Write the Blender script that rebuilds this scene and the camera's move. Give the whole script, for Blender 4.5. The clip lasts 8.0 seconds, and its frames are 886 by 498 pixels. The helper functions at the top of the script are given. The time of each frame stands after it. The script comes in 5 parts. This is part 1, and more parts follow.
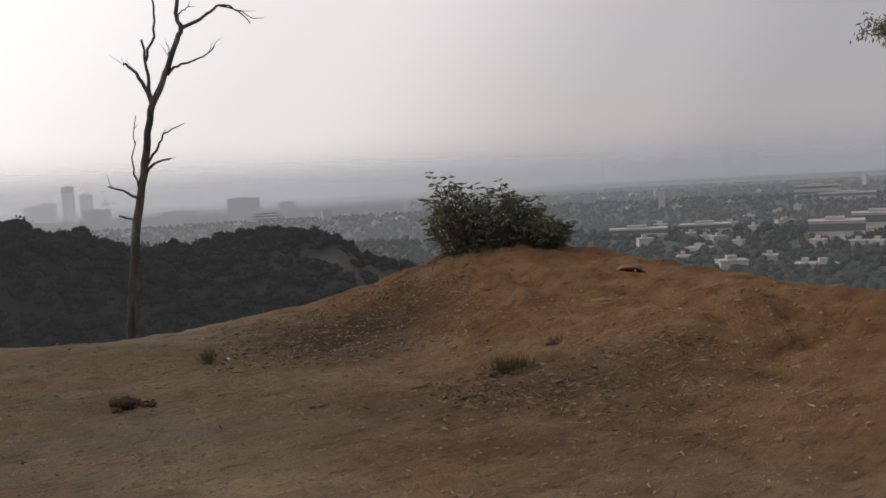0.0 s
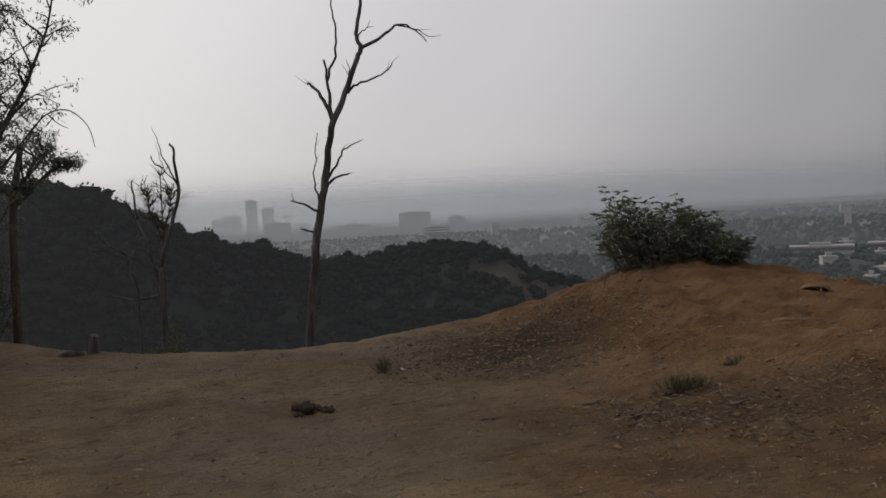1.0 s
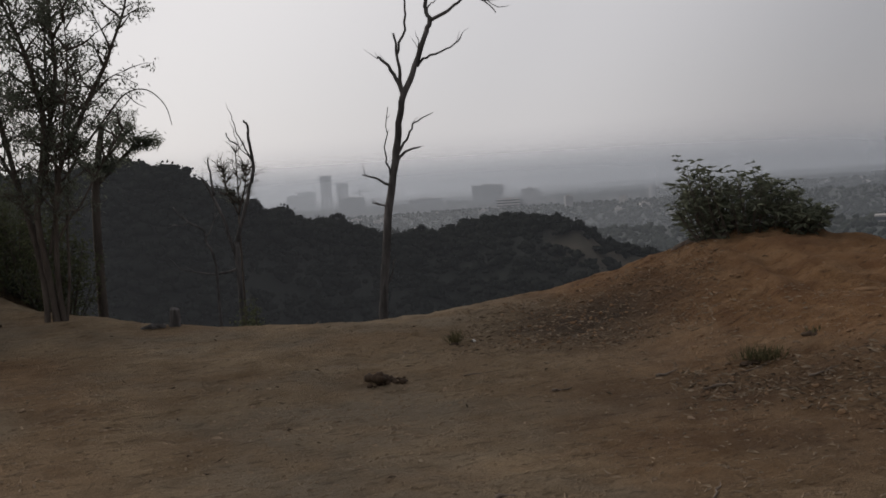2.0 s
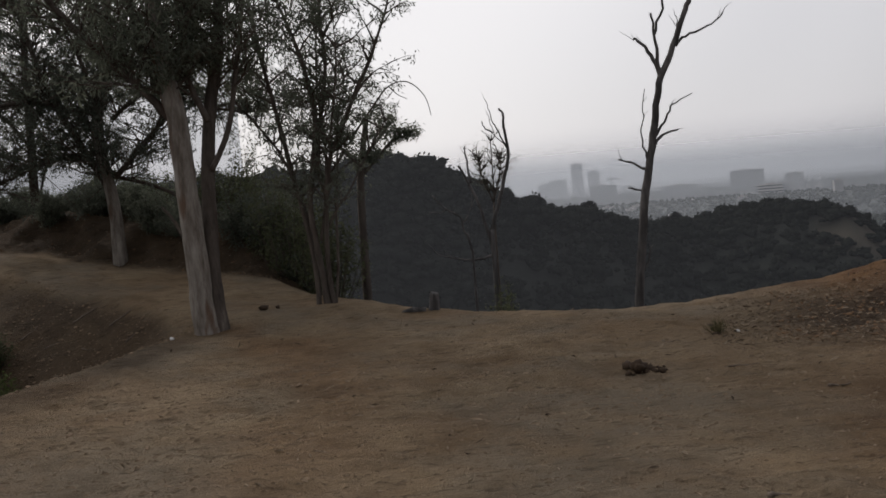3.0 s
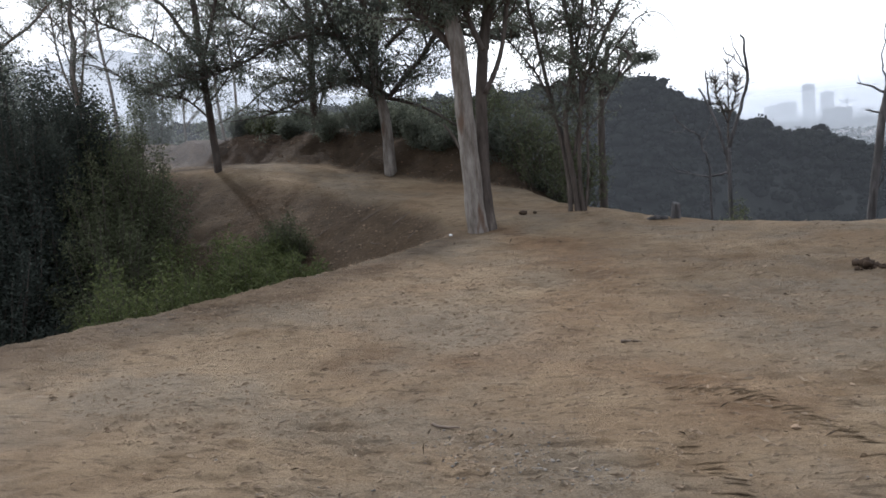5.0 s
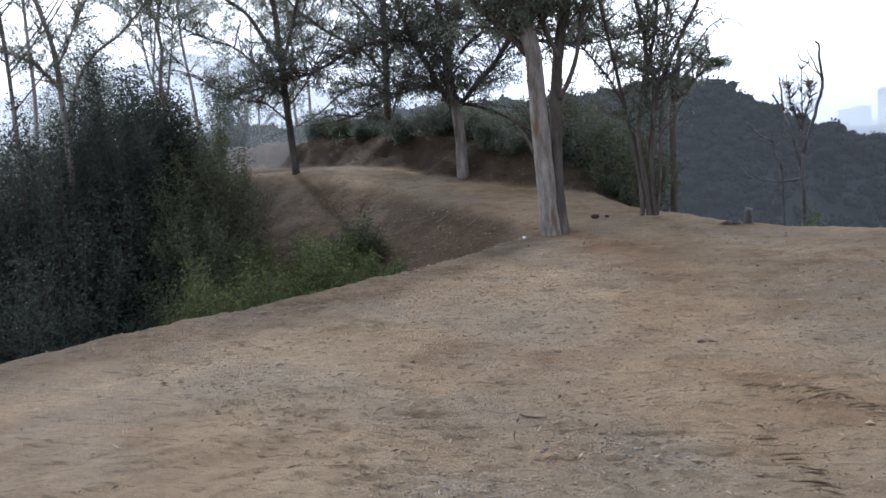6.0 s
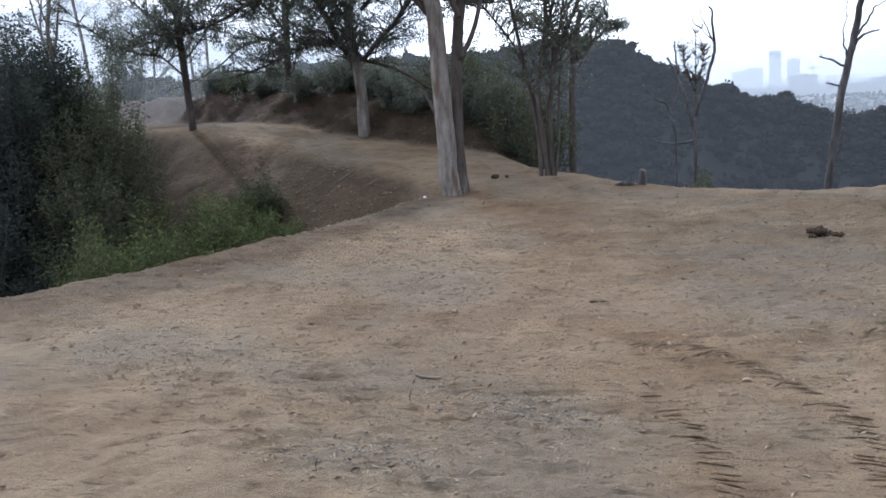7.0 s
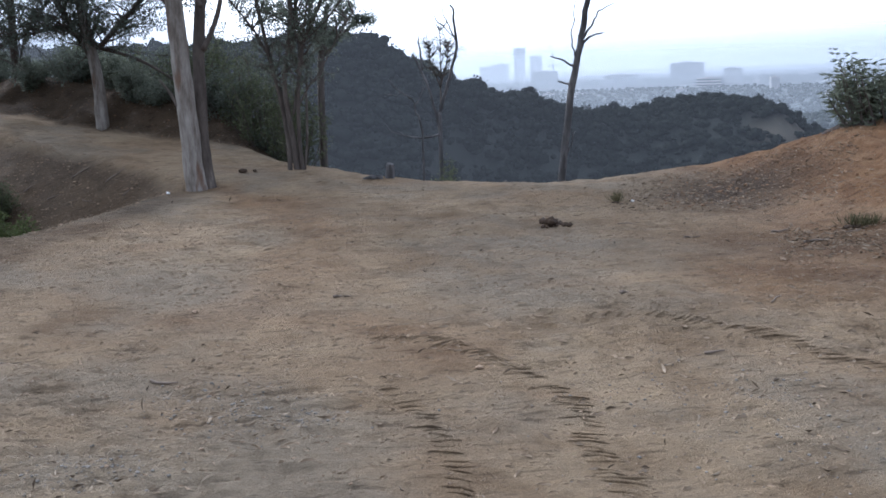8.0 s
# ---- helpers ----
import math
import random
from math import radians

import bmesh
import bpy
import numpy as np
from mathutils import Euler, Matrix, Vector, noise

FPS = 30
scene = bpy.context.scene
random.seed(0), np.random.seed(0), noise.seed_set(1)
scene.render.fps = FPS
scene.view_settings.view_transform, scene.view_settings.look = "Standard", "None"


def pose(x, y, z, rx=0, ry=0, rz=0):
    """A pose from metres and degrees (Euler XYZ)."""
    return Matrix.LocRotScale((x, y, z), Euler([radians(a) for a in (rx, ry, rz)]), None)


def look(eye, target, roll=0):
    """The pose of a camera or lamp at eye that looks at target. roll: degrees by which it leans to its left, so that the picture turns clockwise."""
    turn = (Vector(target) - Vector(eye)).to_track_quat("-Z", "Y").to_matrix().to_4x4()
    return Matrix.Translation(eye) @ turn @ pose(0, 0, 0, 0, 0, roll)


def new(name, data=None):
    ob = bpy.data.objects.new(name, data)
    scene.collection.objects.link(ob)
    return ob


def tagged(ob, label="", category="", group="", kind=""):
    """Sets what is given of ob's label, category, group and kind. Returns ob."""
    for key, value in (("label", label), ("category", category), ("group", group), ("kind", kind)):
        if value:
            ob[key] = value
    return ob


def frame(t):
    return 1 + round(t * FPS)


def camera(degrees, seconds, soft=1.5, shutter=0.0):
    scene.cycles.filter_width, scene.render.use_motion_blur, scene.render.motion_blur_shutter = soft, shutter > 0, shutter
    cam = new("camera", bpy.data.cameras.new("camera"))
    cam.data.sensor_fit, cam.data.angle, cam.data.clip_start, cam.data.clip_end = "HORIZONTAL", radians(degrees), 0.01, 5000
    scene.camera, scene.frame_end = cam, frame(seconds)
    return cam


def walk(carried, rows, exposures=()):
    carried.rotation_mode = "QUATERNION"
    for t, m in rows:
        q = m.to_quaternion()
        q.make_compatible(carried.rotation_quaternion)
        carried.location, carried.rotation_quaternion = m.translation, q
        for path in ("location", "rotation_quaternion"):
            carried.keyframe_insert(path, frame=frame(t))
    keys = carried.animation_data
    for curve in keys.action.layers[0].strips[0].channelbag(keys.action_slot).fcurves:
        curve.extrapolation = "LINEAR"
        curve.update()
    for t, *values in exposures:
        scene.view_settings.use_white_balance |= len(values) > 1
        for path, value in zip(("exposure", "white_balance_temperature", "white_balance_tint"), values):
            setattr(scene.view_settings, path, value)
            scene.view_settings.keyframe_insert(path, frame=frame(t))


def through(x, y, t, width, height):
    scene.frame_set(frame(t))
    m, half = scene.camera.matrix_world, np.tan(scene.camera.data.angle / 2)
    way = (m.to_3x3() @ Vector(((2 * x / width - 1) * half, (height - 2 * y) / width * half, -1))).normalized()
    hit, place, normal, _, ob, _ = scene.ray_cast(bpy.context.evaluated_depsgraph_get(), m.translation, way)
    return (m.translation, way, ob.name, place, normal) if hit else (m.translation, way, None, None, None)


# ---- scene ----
cam = camera(49.5, 8.0, 1.6)


def stand(x, y, z, yaw, pitch, roll):
    """A carried camera's pose: turn to the left, tilt up, lean."""
    return pose(x, y, z + 1.6, 90 + pitch, 0, yaw) @ pose(0, 0, 0, 0, 0, roll)


walk(cam, [
    (0.0, stand(-0.05, 0.02, 0.01, -18.65, -4.13, -3.06)),
    (0.5, stand(-0.08, 0.02, 0.01, -11.82, -3.20, -3.34)),
    (1.0, stand(-0.09, 0.01, 0.01, -8.68, -2.74, -2.97)),
    (1.2, stand(-0.10, 0.03, -0.01, -7.90, -2.91, -2.50)),
    (2.3, stand(-0.06, -0.01, -0.00, -3.14, -5.14, -4.03)),
    (2.5, stand(-0.09, -0.00, -0.02, -2.04, -5.80, -3.75)),
    (3.0, stand(-0.12, 0.06, -0.03, 10.71, -3.65, -4.80)),
    (3.5, stand(-0.12, -0.01, -0.05, 23.39, -1.61, -5.54)),
    (4.0, stand(-0.12, -0.01, -0.06, 29.59, -5.22, -6.47)),
    (4.2, stand(-0.12, 0.06, -0.08, 27.13, -7.15, -6.14)),
    (5.3, stand(-0.13, -2.31, 0.03, 23.58, -7.17, -4.41)),
    (5.5, stand(-0.12, -2.28, 0.04, 26.00, -7.29, -5.09)),
    (6.0, stand(-0.12, -2.28, 0.04, 27.43, -6.84, -4.22)),
    (6.5, stand(-0.12, -2.27, 0.04, 26.42, -8.42, -4.27)),
    (7.0, stand(-0.07, -2.29, 0.08, 21.80, -9.78, -3.34)),
    (7.5, stand(0.02, -2.25, 0.10, 14.71, -10.00, -2.68)),
    (8.0, stand(0.05, -2.25, 0.10, 7.32, -10.92, -2.13)),
], exposures=[(0.0, -0.95, 6800, 15), (1.0, -1.45, 6600, 14), (2.5, -1.35, 6550, 14), (3.5, -0.95, 6450, 13), (4.0, -0.55, 6450, 12), (5.3, 0.14, 5680, 12), (7.0, 0.34, 5420, 12), (8.0, 0.19, 5250, 12)])

# ---- light: low hazy sun ahead to the left, milky sky ----
SUN_AZ, SUN_EL = -54.0, 33.0
world = bpy.data.worlds.new("world")
scene.world = world
world.use_nodes = True
wn, wl = world.node_tree.nodes, world.node_tree.links
sky = wn.new("ShaderNodeTexSky")
sky.sky_type = "NISHITA"
sky.sun_disc = False
sky.sun_elevation = radians(SUN_EL)
sky.sun_rotation = radians(SUN_AZ)
sky.air_density = 1.2
sky.dust_density = 2.0
wn["Background"].inputs[1].default_value = 0.11
wl.new(sky.outputs[0], wn["Background"].inputs[0])
# milky veil that brightens towards the sun
sa, se = radians(SUN_AZ), radians(SUN_EL)
to_sun = (math.sin(sa) * math.cos(se), math.cos(sa) * math.cos(se), math.sin(se))
way = wn.new("ShaderNodeTexCoord")
dot = wn.new("ShaderNodeVectorMath")
dot.operation = "DOT_PRODUCT"
dot.inputs[1].default_value = to_sun
wl.new(way.outputs["Generated"], dot.inputs[0])
veil = wn.new("ShaderNodeValToRGB")
veil.color_ramp.interpolation = "EASE"
for e in range(3):
    veil.color_ramp.elements.new(0.5)
for e, (at, c) in zip(veil.color_ramp.elements, [(0.0, (0.38, 0.388, 0.41)), (0.12, (0.46, 0.466, 0.485)), (0.42, (0.78, 0.783, 0.795)), (0.7, (1.03, 1.025, 1.015)), (1.0, (1.2, 1.18, 1.15))]):
    e.position, e.color = at, (*c, 1)
wl.new(dot.outputs["Value"], veil.inputs[0])
glow = wn.new("ShaderNodeBackground")
glow.inputs[1].default_value = 2.3
wl.new(veil.outputs[0], glow.inputs[0])
both = wn.new("ShaderNodeMixShader")
both.inputs[0].default_value = 0.82
wl.new(wn["Background"].outputs[0], both.inputs[1])
wl.new(glow.outputs[0], both.inputs[2])
wl.new(both.outputs[0], wn["World Output"].inputs[0])

sun = new("sun", bpy.data.lights.new("sun", "SUN"))
sun.data.energy = 3.1
sun.data.angle = radians(1.8)
sun.data.color = (1.0, 0.94, 0.86)
sun.matrix_world = look([40 * c for c in to_sun], (0, 0, 0))

# ---- materials ----


def mat(name, rough=0.9):
    m = bpy.data.materials.new(name)
    m.use_nodes = True
    n, l = m.node_tree.nodes, m.node_tree.links
    b = n["Principled BSDF"]
    b.inputs["Roughness"].default_value = rough
    b.inputs["Specular IOR Level"].default_value = 0.2
    return m, n, l, b


def noise_node(n, l, scale, detail=6, rough=0.6, vec=None):
    t = n.new("ShaderNodeTexNoise")
    t.inputs["Scale"].default_value = scale
    t.inputs["Detail"].default_value = detail
    t.inputs["Roughness"].default_value = rough
    if vec:
        l.new(vec, t.inputs["Vector"])
    return t.outputs["Fac"]


def ramp(n, l, fac, stops):
    r = n.new("ShaderNodeValToRGB")
    while len(r.color_ramp.elements) < len(stops):
        r.color_ramp.elements.new(0.5)
    for e, (p, c) in zip(r.color_ramp.elements, stops):
        e.position, e.color = p, (*c, 1)
    l.new(fac, r.inputs[0])
    return r.outputs[0]


def mix(n, l, fac, a, b, mode="MIX"):
    x = n.new("ShaderNodeMix")
    x.data_type, x.blend_type = "RGBA", mode
    for s, v in ((0, fac), (6, a), (7, b)):
        if isinstance(v, (int, float)):
            x.inputs[s].default_value = v
        elif isinstance(v, tuple):
            x.inputs[s].default_value = (*v, 1)
        else:
            l.new(v, x.inputs[s])
    return x.outputs[2]


def bump(n, l, b, height, strength, dist, chain=None):
    x = n.new("ShaderNodeBump")
    x.inputs["Strength"].default_value = strength
    x.inputs["Distance"].default_value = dist
    l.new(height, x.inputs["Height"])
    if chain:
        l.new(chain, x.inputs["Normal"])
    l.new(x.outputs[0], b.inputs["Normal"])
    return x.outputs[0]


def place_vec(n):
    return n.new("ShaderNodeTexCoord").outputs["Object"]


def attr(n, name):
    a = n.new("ShaderNodeAttribute")
    a.attribute_name = name
    return a.outputs["Fac"]


def streaked(n, l, v, turn, scale):
    """The place turned, then squeezed, so that patterns run along one way."""
    r = n.new("ShaderNodeMapping")
    r.inputs["Rotation"].default_value = (0, 0, radians(turn))
    l.new(v, r.inputs[0])
    q = n.new("ShaderNodeMapping")
    q.inputs["Scale"].default_value = scale
    l.new(r.outputs[0], q.inputs[0])
    return q.outputs[0]


def ground_material():
    m, n, l, b = mat("ground", 0.95)
    v = place_vec(n)
    along = streaked(n, l, v, -18, (0.45, 1.5, 1))
    big = noise_node(n, l, 0.35, 5, 0.6, v)
    mid = noise_node(n, l, 2.2, 6, 0.65, v)
    fine = noise_node(n, l, 38, 7, 0.78, along)
    grit = noise_node(n, l, 110, 6, 0.8, v)
    pale = ramp(n, l, noise_node(n, l, 0.55, 7, 0.65, v), [(0.42, (0, 0, 0)), (0.66, (1, 1, 1))])
    tan = ramp(n, l, big, [(0.35, (0.25, 0.18, 0.118)), (0.5, (0.325, 0.243, 0.164)), (0.65, (0.36, 0.277, 0.195))])
    tan = mix(n, l, pale, tan, (0.42, 0.34, 0.245))
    hue = noise_node(n, l, 0.8, 4, 0.55, along)
    tan = mix(n, l, ramp(n, l, hue, [(0.56, (0, 0, 0)), (0.68, (0.5, 0.5, 0.5))]), tan, (0.36, 0.258, 0.175))
    grey = noise_node(n, l, 0.45, 6, 0.6, streaked(n, l, v, 30, (1, 1.4, 1)))
    tan = mix(n, l, ramp(n, l, grey, [(0.47, (0, 0, 0)), (0.6, (0.75, 0.75, 0.75))]), tan, (0.3, 0.262, 0.215))
    patch = ramp(n, l, mid, [(0.36, (0.82, 0.79, 0.75)), (0.5, (1, 1, 1)), (0.64, (1.08, 1.06, 1.03))])
    tan = mix(n, l, 0.75, tan, patch, "MULTIPLY")
    orange = ramp(n, l, mid, [(0.35, (0.185, 0.1, 0.052)), (0.5, (0.262, 0.152, 0.08)), (0.64, (0.32, 0.2, 0.115))])
    soil = mix(n, l, attr(n, "mound"), tan, orange)
    # dark leaf litter; on the far bank it also holds tree shade as colour
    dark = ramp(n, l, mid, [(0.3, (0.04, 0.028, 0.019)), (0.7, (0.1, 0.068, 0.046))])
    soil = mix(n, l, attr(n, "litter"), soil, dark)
    scar = noise_node(n, l, 13, 5, 0.6, streaked(n, l, v, -14, (0.32, 1.5, 1)))
    # low spots of the streaks darkened, high ones lightened: relief shading in colour
    dent_shade = ramp(n, l, scar, [(0.35, (0.42, 0.4, 0.38)), (0.42, (0.97, 0.97, 0.97)), (0.6, (1.03, 1.03, 1.03)), (0.68, (1.25, 1.23, 1.2))])
    soil = mix(n, l, 0.7, soil, dent_shade, "MULTIPLY")
    specks = ramp(n, l, fine, [(0.33, (0.55, 0.53, 0.51)), (0.43, (0.96, 0.96, 0.96)), (0.57, (1.04, 1.04, 1.04)), (0.66, (1.22, 1.21, 1.2))])
    soil = mix(n, l, 0.9, soil, specks, "MULTIPLY")
    crumbs = ramp(n, l, grit, [(0.36, (0.7, 0.69, 0.68)), (0.5, (1, 1, 1)), (0.64, (1.25, 1.25, 1.24))])
    soil = mix(n, l, 0.9, soil, crumbs, "MULTIPLY")
    soil = mix(n, l, 1.0, soil, (0.77, 0.725, 0.64), "MULTIPLY")
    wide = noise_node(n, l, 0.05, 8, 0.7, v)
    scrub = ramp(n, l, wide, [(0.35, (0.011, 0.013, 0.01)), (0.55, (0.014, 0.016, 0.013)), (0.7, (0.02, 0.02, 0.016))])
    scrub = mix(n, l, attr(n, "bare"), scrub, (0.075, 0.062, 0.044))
    town = noise_node(n, l, 0.02, 8, 0.75, v)
    plain = ramp(n, l, town, [(0.4, (0.028, 0.036, 0.03)), (0.55, (0.04, 0.046, 0.042)), (0.7, (0.07, 0.07, 0.066))])
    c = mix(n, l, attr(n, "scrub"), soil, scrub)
    c = mix(n, l, attr(n, "town"), c, plain)
    l.new(c, b.inputs["Base Color"])
    h0 = bump(n, l, b, scar, 1.0, 0.06)
    h1 = bump(n, l, b, mid, 0.5, 0.05, h0)
    h2 = bump(n, l, b, fine, 1.0, 0.035, h1)
    bump(n, l, b, grit, 1.0, 0.018, h2)
    return m


def bark_material(name, stops, patch, scale=1.0):
    m, n, l, b = mat(name, 0.85)
    tc = n.new("ShaderNodeTexCoord")
    mp = n.new("ShaderNodeMapping")
    mp.inputs["Scale"].default_value = (6 * scale, 6 * scale, 1.3 * scale)
    l.new(tc.outputs["Object"], mp.inputs[0])
    a = noise_node(n, l, 1.5, 6, 0.6, mp.outputs[0])
    f = noise_node(n, l, 9, 5, 0.7, mp.outputs[0])
    c = ramp(n, l, a, stops)
    p = ramp(n, l, noise_node(n, l, 0.9, 3, 0.5, mp.outputs[0]), [(0.56, (0, 0, 0)), (0.64, (1, 1, 1))])
    c = mix(n, l, p, c, patch)
    c = mix(n, l, 0.6, c, ramp(n, l, f, [(0.3, (0.6, 0.6, 0.6)), (0.6, (1.1, 1.1, 1.1))]), "MULTIPLY")
    l.new(c, b.inputs["Base Color"])
    bump(n, l, b, f, 0.7, 0.02)
    return m


def leaf_material(name, dark, light, through=0.25):
    m, n, l, b = mat(name, 0.65)
    b.inputs["Specular IOR Level"].default_value = 0.1 if through else 0.0
    g = n.new("ShaderNodeNewGeometry")
    c = ramp(n, l, g.outputs["Random Per Island"], [(0.0, dark), (1.0, light)])
    l.new(c, b.inputs["Base Color"])
    t = n.new("ShaderNodeBsdfTranslucent")
    l.new(c, t.inputs[0])
    s = n.new("ShaderNodeMixShader")
    s.inputs[0].default_value = through
    l.new(b.outputs[0], s.inputs[1])
    l.new(t.outputs[0], s.inputs[2])
    l.new(s.outputs[0], n["Material Output"].inputs[0])
    return m


def speckled(name, a, b_, scale=8.0, rough=0.9):
    m, n, l, b = mat(name, rough)
    v = place_vec(n)
    f = noise_node(n, l, scale, 5, 0.65, v)
    g = n.new("ShaderNodeNewGeometry")
    c = mix(n, l, f, a, b_)
    c = mix(n, l, 0.7, c, ramp(n, l, g.outputs["Random Per Island"], [(0, (0.7, 0.7, 0.7)), (1, (1.2, 1.2, 1.2))]), "MULTIPLY")
    l.new(c, b.inputs["Base Color"])
    bump(n, l, b, f, 0.5, 0.3 / scale)
    return m


GROUND = ground_material()
BARK_PALE = bark_material("pale_bark", [(0.36, (0.14, 0.115, 0.092)), (0.5, (0.24, 0.21, 0.178)), (0.64, (0.32, 0.29, 0.25))], (0.15, 0.1, 0.07))
BARK_DARK = bark_material("dark_bark", [(0.3, (0.06, 0.048, 0.04)), (0.6, (0.125, 0.103, 0.085)), (0.8, (0.2, 0.17, 0.14))], (0.07, 0.05, 0.04))
DEAD_WOOD = bark_material("dead_wood", [(0.36, (0.055, 0.052, 0.05)), (0.5, (0.1, 0.094, 0.09)), (0.64, (0.17, 0.16, 0.155))], (0.06, 0.055, 0.052))
LEAF_GUM = leaf_material("gum_leaves", (0.12, 0.135, 0.1), (0.2, 0.215, 0.165), 0.5)
LEAF_OAK = leaf_material("dark_leaves", (0.09, 0.102, 0.08), (0.15, 0.165, 0.128), 0.5)
LEAF_THICKET = leaf_material("thicket_leaves", (0.042, 0.05, 0.042), (0.07, 0.08, 0.064), 0.42)
LEAF_GREEN = leaf_material("green_leaves", (0.06, 0.078, 0.028), (0.145, 0.16, 0.065), 0.36)
LEAF_OLIVE = leaf_material("olive_leaves", (0.065, 0.075, 0.04), (0.135, 0.146, 0.08), 0.4)
LEAF_SAGE = leaf_material("sage_leaves", (0.06, 0.069, 0.045), (0.16, 0.172, 0.12), 0.35)
GRASS = leaf_material("dry_grass", (0.05, 0.055, 0.025), (0.16, 0.13, 0.07), 0.2)
LITTER = leaf_material("dead_leaves", (0.06, 0.042, 0.028), (0.3, 0.235, 0.165), 0.1)
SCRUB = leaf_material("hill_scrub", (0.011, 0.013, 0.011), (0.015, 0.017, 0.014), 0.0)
CITY_TREES = leaf_material("far_trees", (0.024, 0.03, 0.025), (0.042, 0.047, 0.04), 0.0)
STONE = speckled("stone", (0.2, 0.16, 0.12), (0.36, 0.3, 0.24), 20)
DUNG = speckled("dung", (0.03, 0.02, 0.013), (0.075, 0.05, 0.032), 40)
CLOD = speckled("clod", (0.18, 0.125, 0.08), (0.28, 0.2, 0.135), 30)
CLOD_ORANGE = speckled("orange_clod", (0.12, 0.07, 0.038), (0.22, 0.135, 0.075), 30)
GRAVEL = speckled("gravel", (0.09, 0.08, 0.07), (0.22, 0.195, 0.165), 30)
CRUST = speckled("dry_crust", (0.24, 0.175, 0.115), (0.31, 0.235, 0.16), 3)
STICK = speckled("stick", (0.1, 0.075, 0.055), (0.25, 0.2, 0.16), 15)
WHITE_WALL = speckled("pale_wall", (0.3, 0.285, 0.27), (0.46, 0.44, 0.42), 0.05)
GREY_WALL = speckled("grey_wall", (0.22, 0.22, 0.22), (0.32, 0.32, 0.32), 0.05)
ROOF = speckled("flat_roof", (0.22, 0.21, 0.2), (0.42, 0.4, 0.38), 0.02)
CHALK = speckled("chalk", (0.55, 0.53, 0.5), (0.75, 0.73, 0.7), 20)
GLASS_DARK = speckled("window_glass", (0.06, 0.07, 0.08), (0.1, 0.11, 0.12), 0.05, 0.25)

# ---- mesh helpers ----


class Build:
    """Collects tubes, leaves and lumps of one mesh."""

    def __init__(self):
        self.v, self.f = [], []

    def tube(self, path, radii, n=7, wob=0.0, rng=None):
        path = [Vector(p) for p in path]
        base = len(self.v)
        side = Vector((1, 0.2, 0))
        for i, p in enumerate(path):
            d = (path[min(i + 1, len(path) - 1)] - path[max(i - 1, 0)]).normalized()
            a = d.cross(side)
            if a.length < 0.1:
                a = d.cross(Vector((0, 1, 0)))
            a.normalize()
            b = d.cross(a)
            for k in range(n):
                t = 2 * math.pi * k / n
                r = radii[i] * (1 + (rng.uniform(-wob, wob) if rng else 0))
                self.v.append(p + a * (r * math.cos(t)) + b * (r * math.sin(t)))
        for i in range(len(path) - 1):
            for k in range(n):
                q = (k + 1) % n
                self.f.append((base + i * n + k, base + i * n + q, base + (i + 1) * n + q, base + (i + 1) * n + k))
        self.f.append(tuple(base + (len(path) - 1) * n + k for k in range(n)))
        self.f.append(tuple(base + k for k in reversed(range(n))))

    def leaf(self, p, d, size, width, rng):
        d = Vector(d).normalized()
        s = d.cross(Vector((rng.uniform(-1, 1), rng.uniform(-1, 1), rng.uniform(-1, 1))))
        if s.length < 0.05:
            return
        s.normalize()
        up = s.cross(d) * (size * 0.12)
        b = len(self.v)
        self.v += [p, p + d * (size * 0.45) + s * width * 0.5 + up, p + d * size, p + d * (size * 0.45) - s * width * 0.5 + up]
        self.f.append((b, b + 1, b + 2, b + 3))

    def lump(self, p, r, rng, squash=0.8, rough=0.3):
        t = (1 + 5 ** 0.5) / 2
        raw = [(-1, t, 0), (1, t, 0), (-1, -t, 0), (1, -t, 0), (0, -1, t), (0, 1, t), (0, -1, -t), (0, 1, -t), (t, 0, -1), (t, 0, 1), (-t, 0, -1), (-t, 0, 1)]
        tri = [(0, 11, 5), (0, 5, 1), (0, 1, 7), (0, 7, 10), (0, 10, 11), (1, 5, 9), (5, 11, 4), (11, 10, 2), (10, 7, 6), (7, 1, 8),
               (3, 9, 4), (3, 4, 2), (3, 2, 6), (3, 6, 8), (3, 8, 9), (4, 9, 5), (2, 4, 11), (6, 2, 10), (8, 6, 7), (9, 8, 1)]
        b = len(self.v)
        spin = rng.uniform(0, 6.28)
        c, s = math.cos(spin), math.sin(spin)
        for x, y, z in raw:
            k = r / 1.9 * (1 + rng.uniform(-rough, rough))
            self.v.append(Vector(p) + Vector(((x * c - y * s) * k, (x * s + y * c) * k, z * k * squash)))
        self.f += [(b + i, b + j, b + k) for i, j, k in tri]

    def box(self, x0, y0, z0, x1, y1, z1):
        b = len(self.v)
        self.v += [Vector(q) for q in ((x0, y0, z0), (x1, y0, z0), (x1, y1, z0), (x0, y1, z0), (x0, y0, z1), (x1, y0, z1), (x1, y1, z1), (x0, y1, z1))]
        self.f += [(b, b + 3, b + 2, b + 1), (b + 4, b + 5, b + 6, b + 7), (b, b + 1, b + 5, b + 4), (b + 1, b + 2, b + 6, b + 5), (b + 2, b + 3, b + 7, b + 6), (b + 3, b, b + 4, b + 7)]

    def mesh(self, name, material, smooth=False):
        me = bpy.data.meshes.new(name)
        me.from_pydata([tuple(p) for p in self.v], [], self.f)
        me.materials.append(material)
        if smooth:
            me.polygons.foreach_set("use_smooth", [True] * len(me.polygons))
        me.update()
        return me


